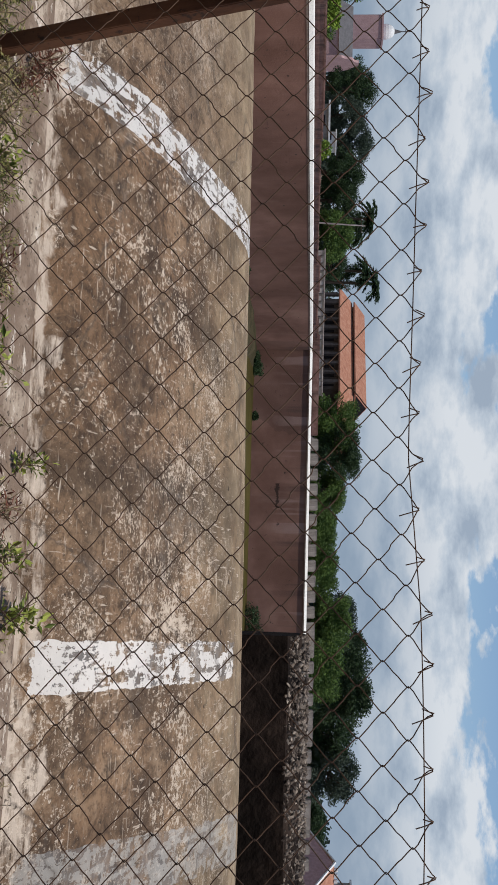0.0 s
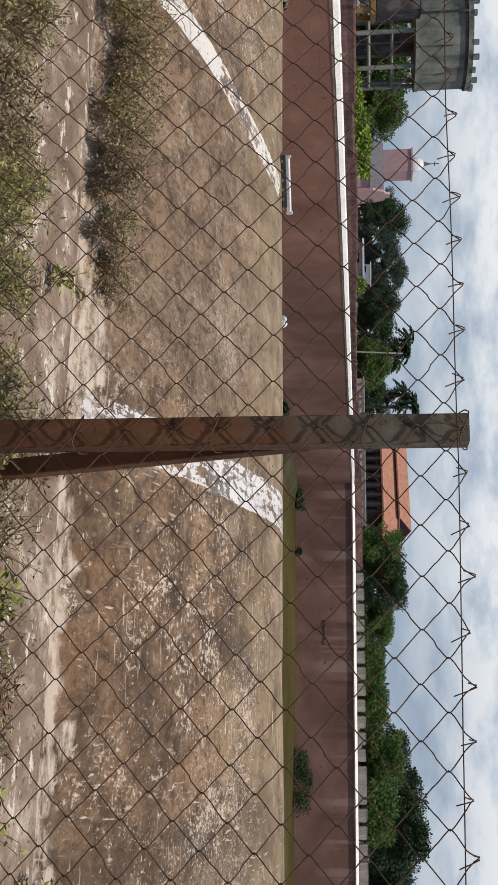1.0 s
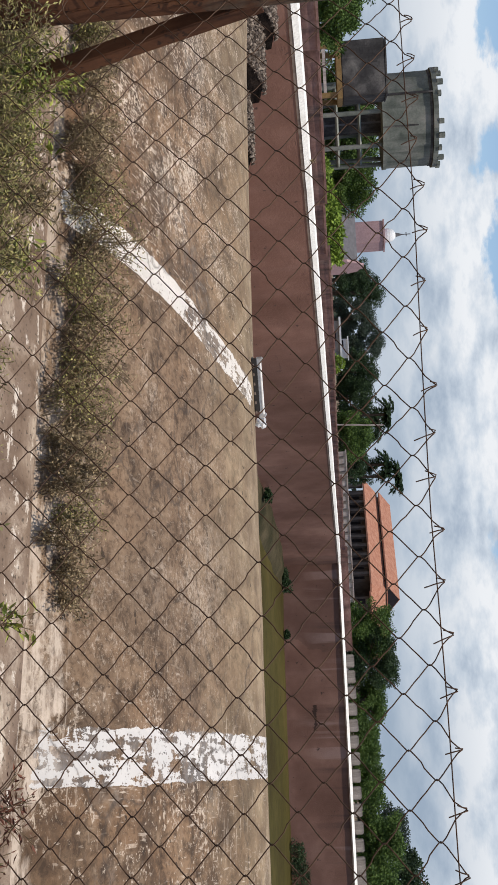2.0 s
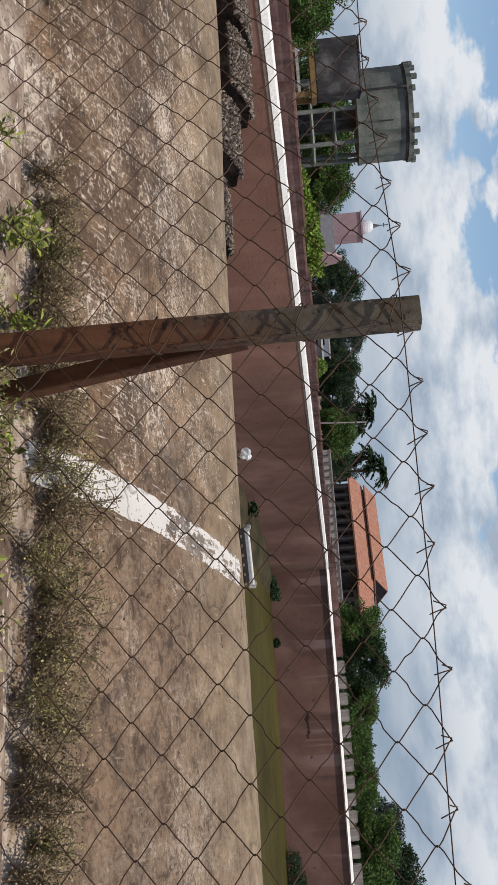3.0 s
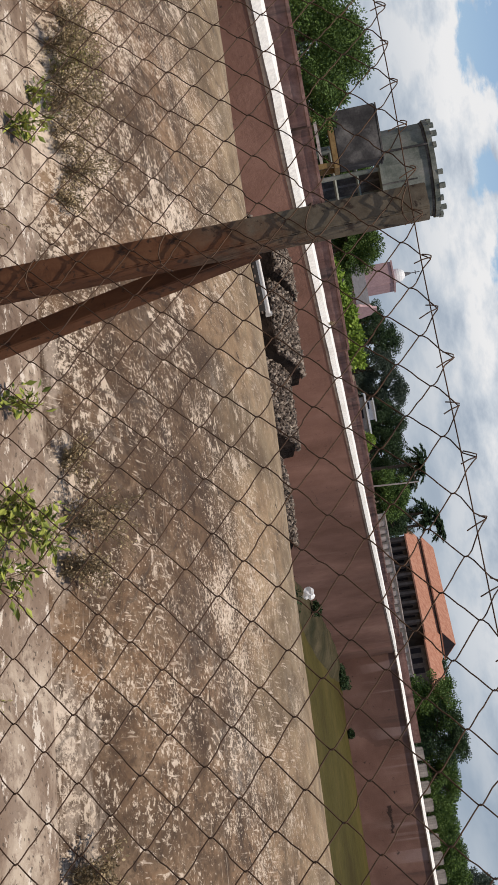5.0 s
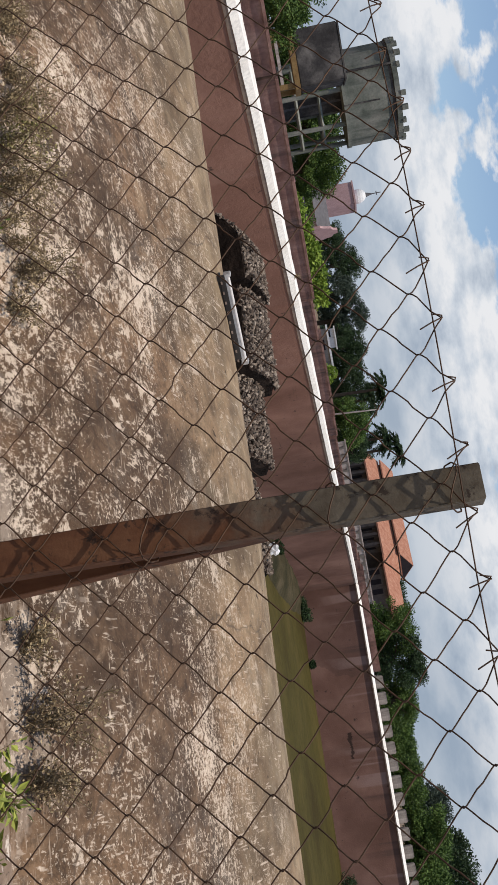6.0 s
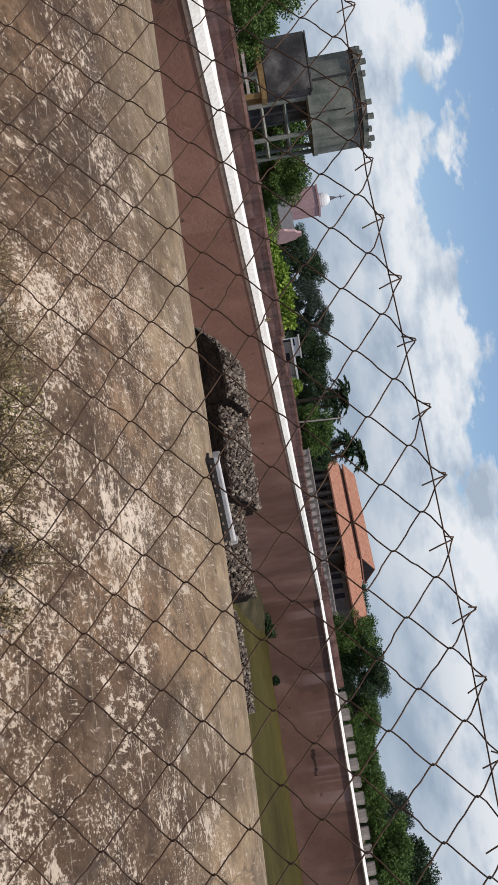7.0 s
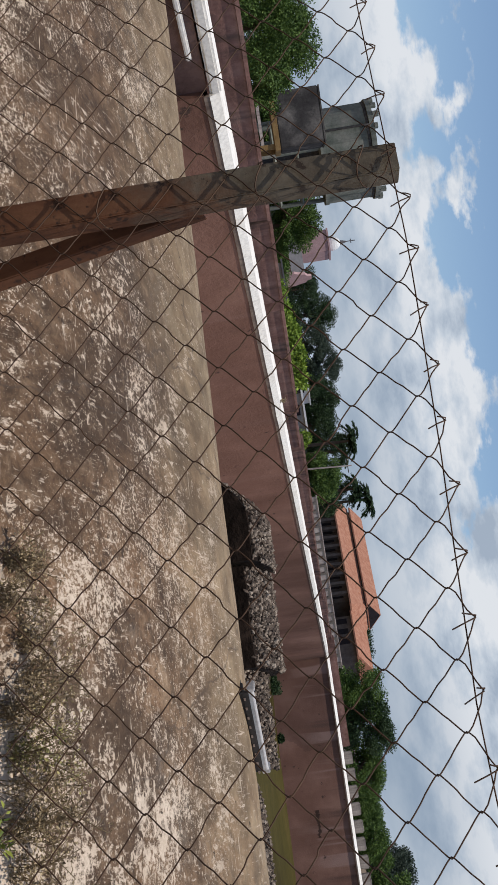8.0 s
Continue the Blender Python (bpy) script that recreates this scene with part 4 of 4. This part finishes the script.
def tree_at(bearing, dist, rise, wide, m, label, seed, low=0.2, leaf=None, count=2600, name="tree", category="tree", group="trees behind the fort", sink=0.0):
    x, y = out(bearing, dist)
    top = EYE_Z + dist * math.tan(radians(rise))
    width = dist * radians(wide)
    return tree(x, y, ground_height(x, y) - sink, top, width, m, leaf or width * 0.03, count, label, seed, low, name, category, group)


LBL = "dense leafy green tree standing behind the wall"
LBD = "dark green tree in the distance"
n = 40
for b, d, rise, wide, m, lab, low in (
    (43.2, 55, 4.1, 7.5, LEAF_MID, LBL, 0.1), (48.5, 58, 4.8, 8, LEAF_MID, LBL, 0.1), (40.6, 72, 2.6, 4.6, LEAF_MID, LBL, 0.05), (37.2, 125, 3.2, 5, LEAF_MID, LBL, 0.05),
    (34.6, 122, 3.3, 4.4, LEAF_MID, LBD, 0.05), (32.2, 115, 3.0, 3.6, LEAF_MID, LBL, 0.05), (30.2, 118, 0.75, 3.2, LEAF_MID, LBD, 0.02),
    (28.3, 340, 2.3, 2.6, LEAF_DARK, LBD, 0.05), (26.9, 170, 3.15, 2.6, LEAF_DARK, LBD, 0.1), (25.3, 160, 2.6, 2.8, LEAF_FAR, LBD, 0.05),
    (23.8, 160, 3.0, 2.8, LEAF_FAR, LBD, 0.05), (22.2, 150, 2.6, 2.8, LEAF_DARK, LBD, 0.05), (20.6, 150, 2.3, 2.8, LEAF_DARK, LBD, 0.05),
    (19.4, 152, 2.75, 2.0, LEAF_DARK, LBD, 0.05), (16.3, 154, 3.05, 1.7, LEAF_DARK, LBD, 0.05), (17.6, 105, 1.95, 3.4, LEAF_MID, LBL, 0.02), (16.3, 112, 1.75, 2.2, LEAF_DARK, LBD, 0.02), (8.2, 245, 2.35, 3.2, LEAF_DARK, LBD, 0.1),
    (5.5, 74, 2.65, 3.6, LEAF_MID, LBL, 0.0), (3.7, 74, 2.75, 3.6, LEAF_DARK, LBL, 0.0), (1.7, 76, 1.95, 3.4, LEAF_MID, LBL, 0.0), (-0.4, 80, 1.35, 3.2, LEAF_MID, LBL, 0.0),
    (-2.5, 85, 1.55, 3.2, LEAF_MID, LBL, 0.0), (-4.2, 118, 2.7, 3.6, LEAF_FAR, LBD, 0.0), (-5.4, 85, 2.4, 3.8, LEAF_MID, LBL, 0.0), (-7.0, 100, 3.5, 4.2, LEAF_DARK, LBL, 0.0),
    (-9.0, 98, 3.6, 4.2, LEAF_DARK, LBL, 0.0), (-10.9, 105, 2.7, 3.8, LEAF_DARK, LBD, 0.0), (-12.8, 105, 2.9, 3.6, LEAF_FAR, LBD, 0.05), (-8.0, 84, 2.0, 4.4, LEAF_MID, LBL, 0.0), (-15.4, 120, 1.0, 3.5, LEAF_DARK, LBD, 0.1),
):
    n += 1
    tree_at(b, d, rise, wide, m, lab, n, low, d * radians(wide) * 0.019 if d < 60 else None, 34000 if d < 60 else 19000)

for k, (b, rise, wide) in enumerate(((29.6, 0.45, 2.0), (28.2, 0.55, 2.2), (27.0, 0.95, 2.3), (25.7, 1.1, 2.3), (24.5, 0.95, 1.9), (20.4, 0.6, 1.2))):
    tree_at(b, 36 if k < 5 else 60, rise, wide, LEAF_BRIGHT, "bright yellow-green bush behind the wall", 90 + k, 0.0, 0.13, 1900, "bush", "bush", "bushes behind the wall")
for k, (x, y, h, w) in enumerate(((-13.05, 36.6, 0.25, 0.7), (-12.7, 50.3, 0.4, 1.0), (-12.2, 50.7, 0.6, 0.9), (-9.7, 51.3, 0.32, 0.5), (1.1, 50.9, 0.8, 1.5), (2.0, 50.9, 1.0, 1.7), (3.1, 50.8, 0.9, 1.6))):
    tree(x, y, MOAT_Z + (0.4 if x < -11.5 and y < 50 else 0.0), MOAT_Z + (0.4 if x < -11.5 and y < 50 else 0.0) + h, w, LEAF_DARK, 0.085, 1500, "dark scrubby bush at the foot of the moat wall", 120 + k, 0.0, "bush", "bush", "bushes in the moat")

def palm(bearing, dist, rise, seed):
    x, y = out(bearing, dist)
    g = random.Random(seed)
    base = ground_height(x, y)
    h = EYE_Z + dist * math.tan(radians(rise)) - base - 1.2
    p = thing("palm", "tall palm with drooping feathery fronds", "palm tree", (x, y, base), "palms behind the fort")
    bm = bmesh.new()
    rod(bm, (0, 0, -0.3), (0.3, 0, h), 0.28, 0.18, 8)
    part("trunk", bm, BARK, p)
    for k in range(17):
        a, up, ln = k * 2.4, g.uniform(0.05, 1.1), g.uniform(1.8, 2.9)
        pts = []
        places, dirs = [], []
        for t in np.linspace(0, 1, 16):
            q = Vector((0.3 + math.cos(a) * ln * t, math.sin(a) * ln * t, h + up * ln * t - 0.75 * ln * t * t))
            pts.append(q)
            for sgn in (-1, 1):
                for e in range(3):
                    places.append(q)
                    dirs.append((-math.sin(a) * sgn + math.cos(a) * 0.5, math.cos(a) * sgn + math.sin(a) * 0.5, -0.45 + 0.2 * e))
        leaf_mesh("frond", places, dirs, 0.8, LEAF_DARK, p, 0.2, seed + k)
    return p


for b, d, rise, s in ((19.5, 140, 3.25, 5), (19.0, 146, 2.7, 9), (16.0, 150, 3.65, 6), (16.7, 150, 3.1, 7)):
    palm(b, d, rise, s)


def far_woods():
    """The low line of woods that closes the view all round."""
    g = np.random.default_rng(77)
    P, D = [], []
    for _ in range(420):
        b, d = g.uniform(-75, 85), g.uniform(330, 460)
        x, y = out(b, d)
        h = g.uniform(4.5, 8.5)
        p, q = crown_points([(x + g.uniform(-3, 3), y, ground_height(x, y) + h * g.uniform(0.25, 0.7), h * 0.5) for _ in range(4)], 110, g)
        P.append(p)
        D.append(q)
    ob = leaf_mesh("woods", np.concatenate(P), np.concatenate(D), 1.7, LEAF_FAR, None, 0.7, 5)
    tagged(ob, "low line of dark woods on the horizon", "woods", kind="stuff")


far_woods()


shrub = tree(-9.35, 18.6, MOAT_Z, -0.2, 1.3, LEAF_DARK, 0.07, 700, "thin dark shrub standing in the moat", 140, 0.45, "shrub", "shrub", "bushes in the moat")
bm = bmesh.new()
bmesh.ops.create_icosphere(bm, subdivisions=3, radius=0.11)
for v in bm.verts:
    v.co.z *= 1.25
roughen(bm, 0.07, 11.0, 2.0)
bag = part("plastic_bag", bm, WHITE)
bag.location = (-9.3, 18.5, -0.1)
tagged(bag, "crumpled white plastic bag caught on the shrub", "bag")
weed((WALL_X - 0.08, 15.15, 1.3), 0.13, 0.1, 150, 0.03, LEAF_DRY, "dry tuft rooted in the white coping", (0, 0), 8, 77, "tuft", 0.4)


# ---- buildings beyond the wall ----
def ring(bm, n, r0, z0, r1, z1, turn=0.0):
    m = Matrix.Translation((0, 0, (z0 + z1) / 2)) @ Matrix.Rotation(turn, 4, "Z")
    bmesh.ops.create_cone(bm, cap_ends=True, segments=n, radius1=r0, radius2=r1, depth=z1 - z0, matrix=m)
    return bm


def water_tower():
    x, y = out(35.5, 108)
    base = ground_height(x, y)
    t = thing("water_tower", "large mould-stained concrete water tower with crenellated rim", "water tower", (x, y, base))
    H, Z0, R = 13.55 - base, 8.1 - base, 4.85
    tank = part("tank", ring(ring(bmesh.new(), 16, R, Z0, R, H - 0.7), 16, R + 0.25, H - 0.7, R + 0.25, H - 0.2), TANKGREY, t)
    part("floor_slab", ring(bmesh.new(), 16, R + 0.12, Z0 - 0.4, R + 0.1, Z0), TANKGREY, t)
    part("band", ring(bmesh.new(), 16, R + 0.06, H - 1.0, R + 0.06, H - 0.72), TANKDARK, t, "dark band just below the rim")
    for k in range(22):
        a = 2 * math.pi * k / 22
        if k in (3, 11, 18):
            continue
        bm = slab(-0.26, 0.26, -0.2, 0.2, 0, 0.62 - 0.09 * ((k * 7) % 4), 0.03)
        m = part("crenel", bm, TANKGREY, tank)
        m.matrix_local = Matrix.Translation(((R + 0.05) * math.cos(a), (R + 0.05) * math.sin(a), H - 0.22)) @ Matrix.Rotation(a + math.pi / 2, 4, "Z")
    for k in range(8):
        a = 2 * math.pi * (k + 0.5) / 8
        bm = bmesh.new()
        p = Vector((math.cos(a) * R * 0.9, math.sin(a) * R * 0.9, 0))
        rod(bm, p - Vector((0, 0, 0.4)), p + Vector((0, 0, Z0 - 0.4)), 0.24, n=8)
        part("column", bm, TANKGREY, t)
        b = 2 * math.pi * (k + 1.5) / 8
        q = Vector((math.cos(b) * R * 0.9, math.sin(b) * R * 0.9, 0))
        for z in (2.1, 4.4):
            bm = bmesh.new()
            rod(bm, p + Vector((0, 0, z)), q + Vector((0, 0, z)), 0.17, n=4)
            part("tie_beam", bm, TANKGREY, t)
    for deg, up, r in ((-84.5, H - 0.7, 0.11), (-47.0, Z0 + 3.2, 0.07)):
        bm = bmesh.new()
        px, py = (R + 0.12) * math.cos(radians(deg)), (R + 0.12) * math.sin(radians(deg))
        rod(bm, (px, py, Z0 - 0.4), (px, py, up), r, n=8)
        part("drain_pipe", bm, TANKDARK, t, "dark drain pipe down the tank")
    bm = bmesh.new()
    rod(bm, (0, 0, -0.3), (0, 0, Z0 - 0.3), 1.0, n=12)
    part("shaft", bm, TANKDARK, t)
    bm = bmesh.new()
    rod(bm, (0.8, -1.2, -0.3), (0.8, -1.2, Z0), 0.1, n=8)
    part("pipe", bm, SLATE, t)


water_tower()


def small_tank():
    x, y = out(37.75, 84)
    base = ground_height(x, y)
    t = thing("water_tank", "black-moulded square water tank on an ochre frame", "water tank", (x, y, base))
    t.rotation_euler = (0, 0, radians(30))
    Z0, Z1, h = 3.35 - base, 6.85 - base, 2.15
    part("tank", slab(-h, h, -h, h, Z0, Z1, 0.08), TANKDARK, t)
    part("rim", slab(-h - 0.02, h + 0.02, -h - 0.02, h + 0.02, Z1 + 0.002, Z1 + 0.12), TANKDARK, t)
    part("base_beam", slab(-h - 0.12, h + 0.12, -h - 0.12, h + 0.12, Z0 - 0.45, Z0 - 0.002, 0.04), OCHRE, t, "rust-stained ochre ring beam")
    for sx in (-1, 1):
        for sy in (-1, 1):
            part("column", slab(sx * 1.9 - 0.2, sx * 1.9 + 0.2, sy * 1.9 - 0.2, sy * 1.9 + 0.2, -0.3, Z0 - 0.452), OCHRE, t)
    for s in (-1, 1):
        part("tie_beam", slab(-1.7, 1.7, s * 1.9 - 0.12, s * 1.9 + 0.12, 0.9, 1.15), GREYWASH, t)


small_tank()


def church():
    x, y = out(30.5, 300)
    base = ground_height(x, y)
    c = thing("church", "rose-plastered church tower with a white dome and cross", "church", (x, y, base))
    c.rotation_euler, c.scale = (0, 0, radians(8)), (0.78, 0.78, 1)
    top = EYE_Z + 300 * math.tan(radians(3.05)) - base
    part("tower", slab(-4.4, 4.4, -4.4, 4.4, -0.5, top, 0.15), ROSE, c)
    part("cornice", slab(-4.7, 4.7, -4.7, 4.7, top + 0.01, top + 0.5), ROSE, c)
    bm = bmesh.new()
    bmesh.ops.create_uvsphere(bm, u_segments=20, v_segments=10, radius=2.7, matrix=Matrix.Translation((0, 0, top + 1.3)) @ Matrix.Diagonal((1, 1, 0.95, 1)))
    part("dome", bm, WHITE, c, "white dome")
    bm = bmesh.new()
    rod(bm, (0, 0, top + 3.4), (0, 0, top + 5.6), 1.0, 0.25, 10)
    part("spire", bm, SLATE, c)
    bm = slab(-0.13, 0.13, -0.13, 0.13, top + 5.2, top + 8.2)
    cuboid(bm, -0.8, 0.8, -0.12, 0.12, top + 6.8, top + 7.05)
    part("cross", bm, SLATE, c)
    # nave before the tower, with a pitched roof and a shouldered gable at its end
    part("nave_wall", slab(-4.4, 15, -15.4, -4.6, -0.5, 4.5), ROSE, c)
    verts = [(-4.6, -16.2, 4.4), (15.0, -16.2, 4.4), (15.0, -10, 8.3), (-4.6, -10, 8.3), (15.0, -4.5, 4.4), (-4.6, -4.5, 4.4)]
    grid_part("nave_roof", verts, [(0, 1, 2, 3), (3, 2, 4, 5), (0, 3, 5), (1, 4, 2)], SLATE, c)
    side = [(-6.4, 0.0), (-6.4, 5.2), (-5.2, 6.2), (-4.2, 8.2), (-2.2, 8.8), (-1.4, 10.0), (1.4, 10.0), (2.2, 8.8), (4.2, 8.2), (5.2, 6.2), (6.2, 5.2), (6.2, 0.0)]
    n = len(side)
    verts = [(15.05 + e, -10 + a, z) for e in (0, 0.9) for a, z in side]
    grid_part("gable", verts, [tuple(reversed(range(n))), tuple(range(n, 2 * n))] + [(i, (i + 1) % n, n + (i + 1) % n, n + i) for i in range(n)], ROSE, c)


church()


def roof_prism(l0, l1, y0, y1, z0, z1, hip=0.0, thick=0.25):
    """A pitched roof along x with its ridge at z1; hip: how far the ridge stops short of the ends."""
    ym = (y0 + y1) / 2
    v = [(l0, y0, z0), (l1, y0, z0), (l1, y1, z0), (l0, y1, z0), (l0 + hip, ym, z1), (l1 - hip, ym, z1)]
    v += [(a, b, c - thick) for a, b, c in v[:4]]
    return v, [(0, 1, 5, 4), (2, 3, 4, 5), (1, 2, 5), (3, 0, 4), (6, 7, 1, 0), (7, 8, 2, 1), (8, 9, 3, 2), (9, 6, 0, 3), (9, 8, 7, 6)]


def hall():
    a, b = Vector((-61.4, 205.2)), Vector((-38.7, 191.3))
    mid, ln = (a + b) / 2, (b - a).length
    base = 0.95
    h = thing("hall", "long hall with a two-tiered orange tile roof and arcade", "building", (mid.x, mid.y, base))
    h.rotation_euler = (0, 0, math.atan2(b.y - a.y, b.x - a.x))
    s = ln / 2
    eave, mid1, mid2, ridge = 6.4 - base, 8.9 - base, 9.4 - base, 11.7 - base
    part("wall", slab(-s, s, -3.4, 8, -0.4, eave), SHADEDARK, h)
    v, f = [(-s - 0.6, -6.0, eave - 0.2), (s + 3.0, -6.0, eave - 0.2), (s + 0.4, -1.6, mid1), (-s - 0.6, -1.6, mid1), (-s - 0.6, -6.0, eave - 0.5), (s + 3.0, -6.0, eave - 0.5), (s + 3.0, 9.5, eave - 0.2), (s + 0.4, 5.0, mid1), (s + 3, 9.5, eave - 0.5)], [(0, 1, 2, 3), (4, 5, 1, 0), (1, 6, 7, 2), (5, 8, 6, 1)]
    grid_part("lower_roof", v, f, TILE, h)
    part("clerestory", slab(-s, s, -1.2, 4.6, eave, mid2 + 0.3), SLATE, h)
    v, f = roof_prism(-s - 0.4, s + 0.3, -2.2, 5.6, mid2, ridge)
    grid_part("upper_roof", v, f, TILE, h)
    # the gable end's shade is put into its near-black colour
    tri = [(s + 0.32, -2.0, mid2), (s + 0.32, 5.4, mid2), (s + 0.32, 1.7, ridge - 0.15), (s + 0.2, -2.0, mid2), (s + 0.2, 5.4, mid2), (s + 0.2, 1.7, ridge - 0.15)]
    grid_part("gable", tri, [(0, 1, 2), (3, 5, 4), (0, 3, 4, 1), (1, 4, 5, 2), (2, 5, 3, 0)], SHADEBLACK, h)
    k = -s + 0.8
    while k < s + 1.5:
        part("pillar", slab(k - 0.35, k + 0.35, -5.6, -5.0, -0.4, eave - 0.51), SHADEDARK, h)
        if k < s - 2:
            part("opening", slab(k + 0.5, k + 2.0, -3.46, -3.41, 0.2, eave - 1.4), SHADEBLACK, h)
        k += 2.55
    part("annex", slab(s + 3.4, s + 13, -3, 4, -0.4, 5.0), SHADEDARK, h)
    v, f = roof_prism(s + 3.2, s + 14, -4.2, 5.2, 5.0, 7.4)
    grid_part("annex_roof", v, f, TILE, h)
    for q in (s + 4.6, s + 7.0, s + 9.4):
        part("annex_window", slab(q - 0.6, q + 0.6, -3.06, -3.01, 2.0, 3.9), SHADEBLACK, h)


hall()

# white balustrade and low walls before the hall
rail = thing("balustrade", "whitewashed low balustrade along the far rampart", "balustrade")
for k in range(34):
    xx = -34 + k * 0.78
    part("baluster", slab(xx, xx + 0.5, 92, 92.4, 0.8, 1.9 + 0.08 * (k % 3), 0.04), GREYWASH, rail)
part("top_rail", slab(-34.2, -7.4, 91.95, 92.45, 2.08, 2.22, 0.05), GREYWASH, rail)
part("plinth", slab(-34.2, -7.4, 92.6, 93.0, 0.8, 2.1), SHADEWALL, rail)


def shed(bearing, dist, w, h, m, roof, label):
    x, y = out(bearing, dist)
    b = ground_height(x, y)
    s = thing("shed", label, "shed", (x, y, b))
    part("wall", slab(-w / 2, w / 2, -1.2, 1.2, -0.3, h, 0.03), m, s)
    part("roof", slab(-w / 2 - 0.15, w / 2 + 0.15, -1.4, 1.4, h + 0.003, h + 0.12), roof, s)
    part("door", slab(-0.35, 0.35, -1.23, -1.203, -0.25, h * 0.8), SHADEBLACK, s)


shed(21.6, 62, 2.2, 1.0, SHADEWALL, WHITE, "small grey shed with a pale slab roof")
shed(22.6, 95, 1.0, 1.9, WHITE, WHITE, "small white hut among the trees")
shed(29.0, 70, 2.6, 1.0, SHADEWALL, SLATE, "low grey shed behind the wall")

px, py = out(18.3, 100)
pole = thing("utility_pole", "leaning pale utility pole with a cross arm", "utility pole", (px, py, 0.95))
bm = bmesh.new()
rod(bm, (0, 0, -0.3), (0.35, 0, 5.2), 0.09, 0.07, 8)
part("pole", bm, GREYWASH, pole)
part("cross_arm", slab(-0.35, 1.05, -0.04, 0.04, 4.75, 4.83), BARK, pole)
for k in (-0.3, 0.35, 1.0):
    bm = bmesh.new()
    rod(bm, (k, 0, 4.83), (k, 0, 4.98), 0.04, 0.03, 6)
    part("insulator", bm, WHITE, pole)


def gabled_house():
    x, y = out(-18.3, 82)
    b = 0.95
    h = thing("house", "small pink gabled house with white verges and orange roof", "house", (x, y, b + 0.3))
    h.rotation_euler = (0, 0, radians(24))
    W, Z, RZ, L = 3.1, 0.75, 2.35, 13.0
    # gable end at local x = 0, the ridge runs along +x
    v = [(0, -W, -0.9), (0, W, -0.9), (0, W, Z), (0, 0, RZ), (0, -W, Z), (0.25, -W, -0.9), (0.25, W, -0.9), (0.25, W, Z), (0.25, 0, RZ), (0.25, -W, Z)]
    grid_part("gable", v, [(0, 1, 2, 3, 4), (9, 8, 7, 6, 5), (0, 5, 6, 1), (1, 6, 7, 2), (2, 7, 8, 3), (3, 8, 9, 4), (4, 9, 5, 0)], ROSE, h)
    part("wall", slab(0.26, L, -W, W, -0.9, Z - 0.05), SHADEWALL, h)
    for sgn in (-1, 1):
        v = [(0.1, sgn * (W + 0.5), Z - 0.28), (L, sgn * (W + 0.5), Z - 0.28), (L, 0, RZ + 0.04), (0.1, 0, RZ + 0.04)]
        v += [(a, q, c + 0.1) for a, q, c in v]
        f = [(0, 1, 2, 3), (4, 7, 6, 5), (0, 4, 5, 1), (1, 5, 6, 2), (2, 6, 7, 3), (3, 7, 4, 0)]
        grid_part("roof_slope", v, f, TILE, h)
        v = [(-0.1, sgn * (W + 0.5), Z - 0.25), (0.09, sgn * (W + 0.5), Z - 0.25), (0.09, 0, RZ + 0.15), (-0.1, 0, RZ + 0.15)]
        v += [(a, q, c + 0.12) for a, q, c in v]
        grid_part("verge", v, f, WHITE, h)
        part("fascia", slab(0.1, L, sgn * (W + 0.5) - 0.03 + sgn * 0.04, sgn * (W + 0.5) + 0.03 + sgn * 0.04, Z - 0.38, Z - 0.22), WHITE, h)
    k = 0.5
    while k < L:
        part("ridge_tile", slab(k, k + 0.3, -0.1, 0.1, RZ + 0.145, RZ + 0.42, 0.03), WHITE, h)
        k += 0.5


gabled_house()


def terrace_block():
    x, y = out(-20.6, 140)
    t = thing("terrace_house", "grey flat-roofed house with a white balustrade", "house", (x, y, 0.95))
    t.rotation_euler = (0, 0, radians(14))
    part("wall", slab(-6.5, 9, -4, 4, -0.4, 6.3), SHADEWALL, t)
    part("roof_slab", slab(-6.8, 9.3, -4.3, 4.3, 6.302, 6.55), WHITE, t)
    part("stair_head", slab(-2.6, 2.2, -3.6, 1, 6.552, 7.8), WHITE, t)
    part("stair_roof", slab(-3.0, 2.6, -4.0, 1.4, 7.802, 8.0), WHITE, t)
    for k in range(20):
        part("baluster", slab(-6.5 + k * 0.78, -6.2 + k * 0.78, -4.2, -4.0, 6.552, 7.2), WHITE, t)
    part("hand_rail", slab(-6.7, 8.9, -4.25, -3.95, 7.202, 7.35), WHITE, t)
    for k in (-5, -1.5, 2, 5.5):
        part("window", slab(k - 0.6, k + 0.6, -4.06, -4.01, 3.6, 5.1), SHADEBLACK, t)


terrace_block()
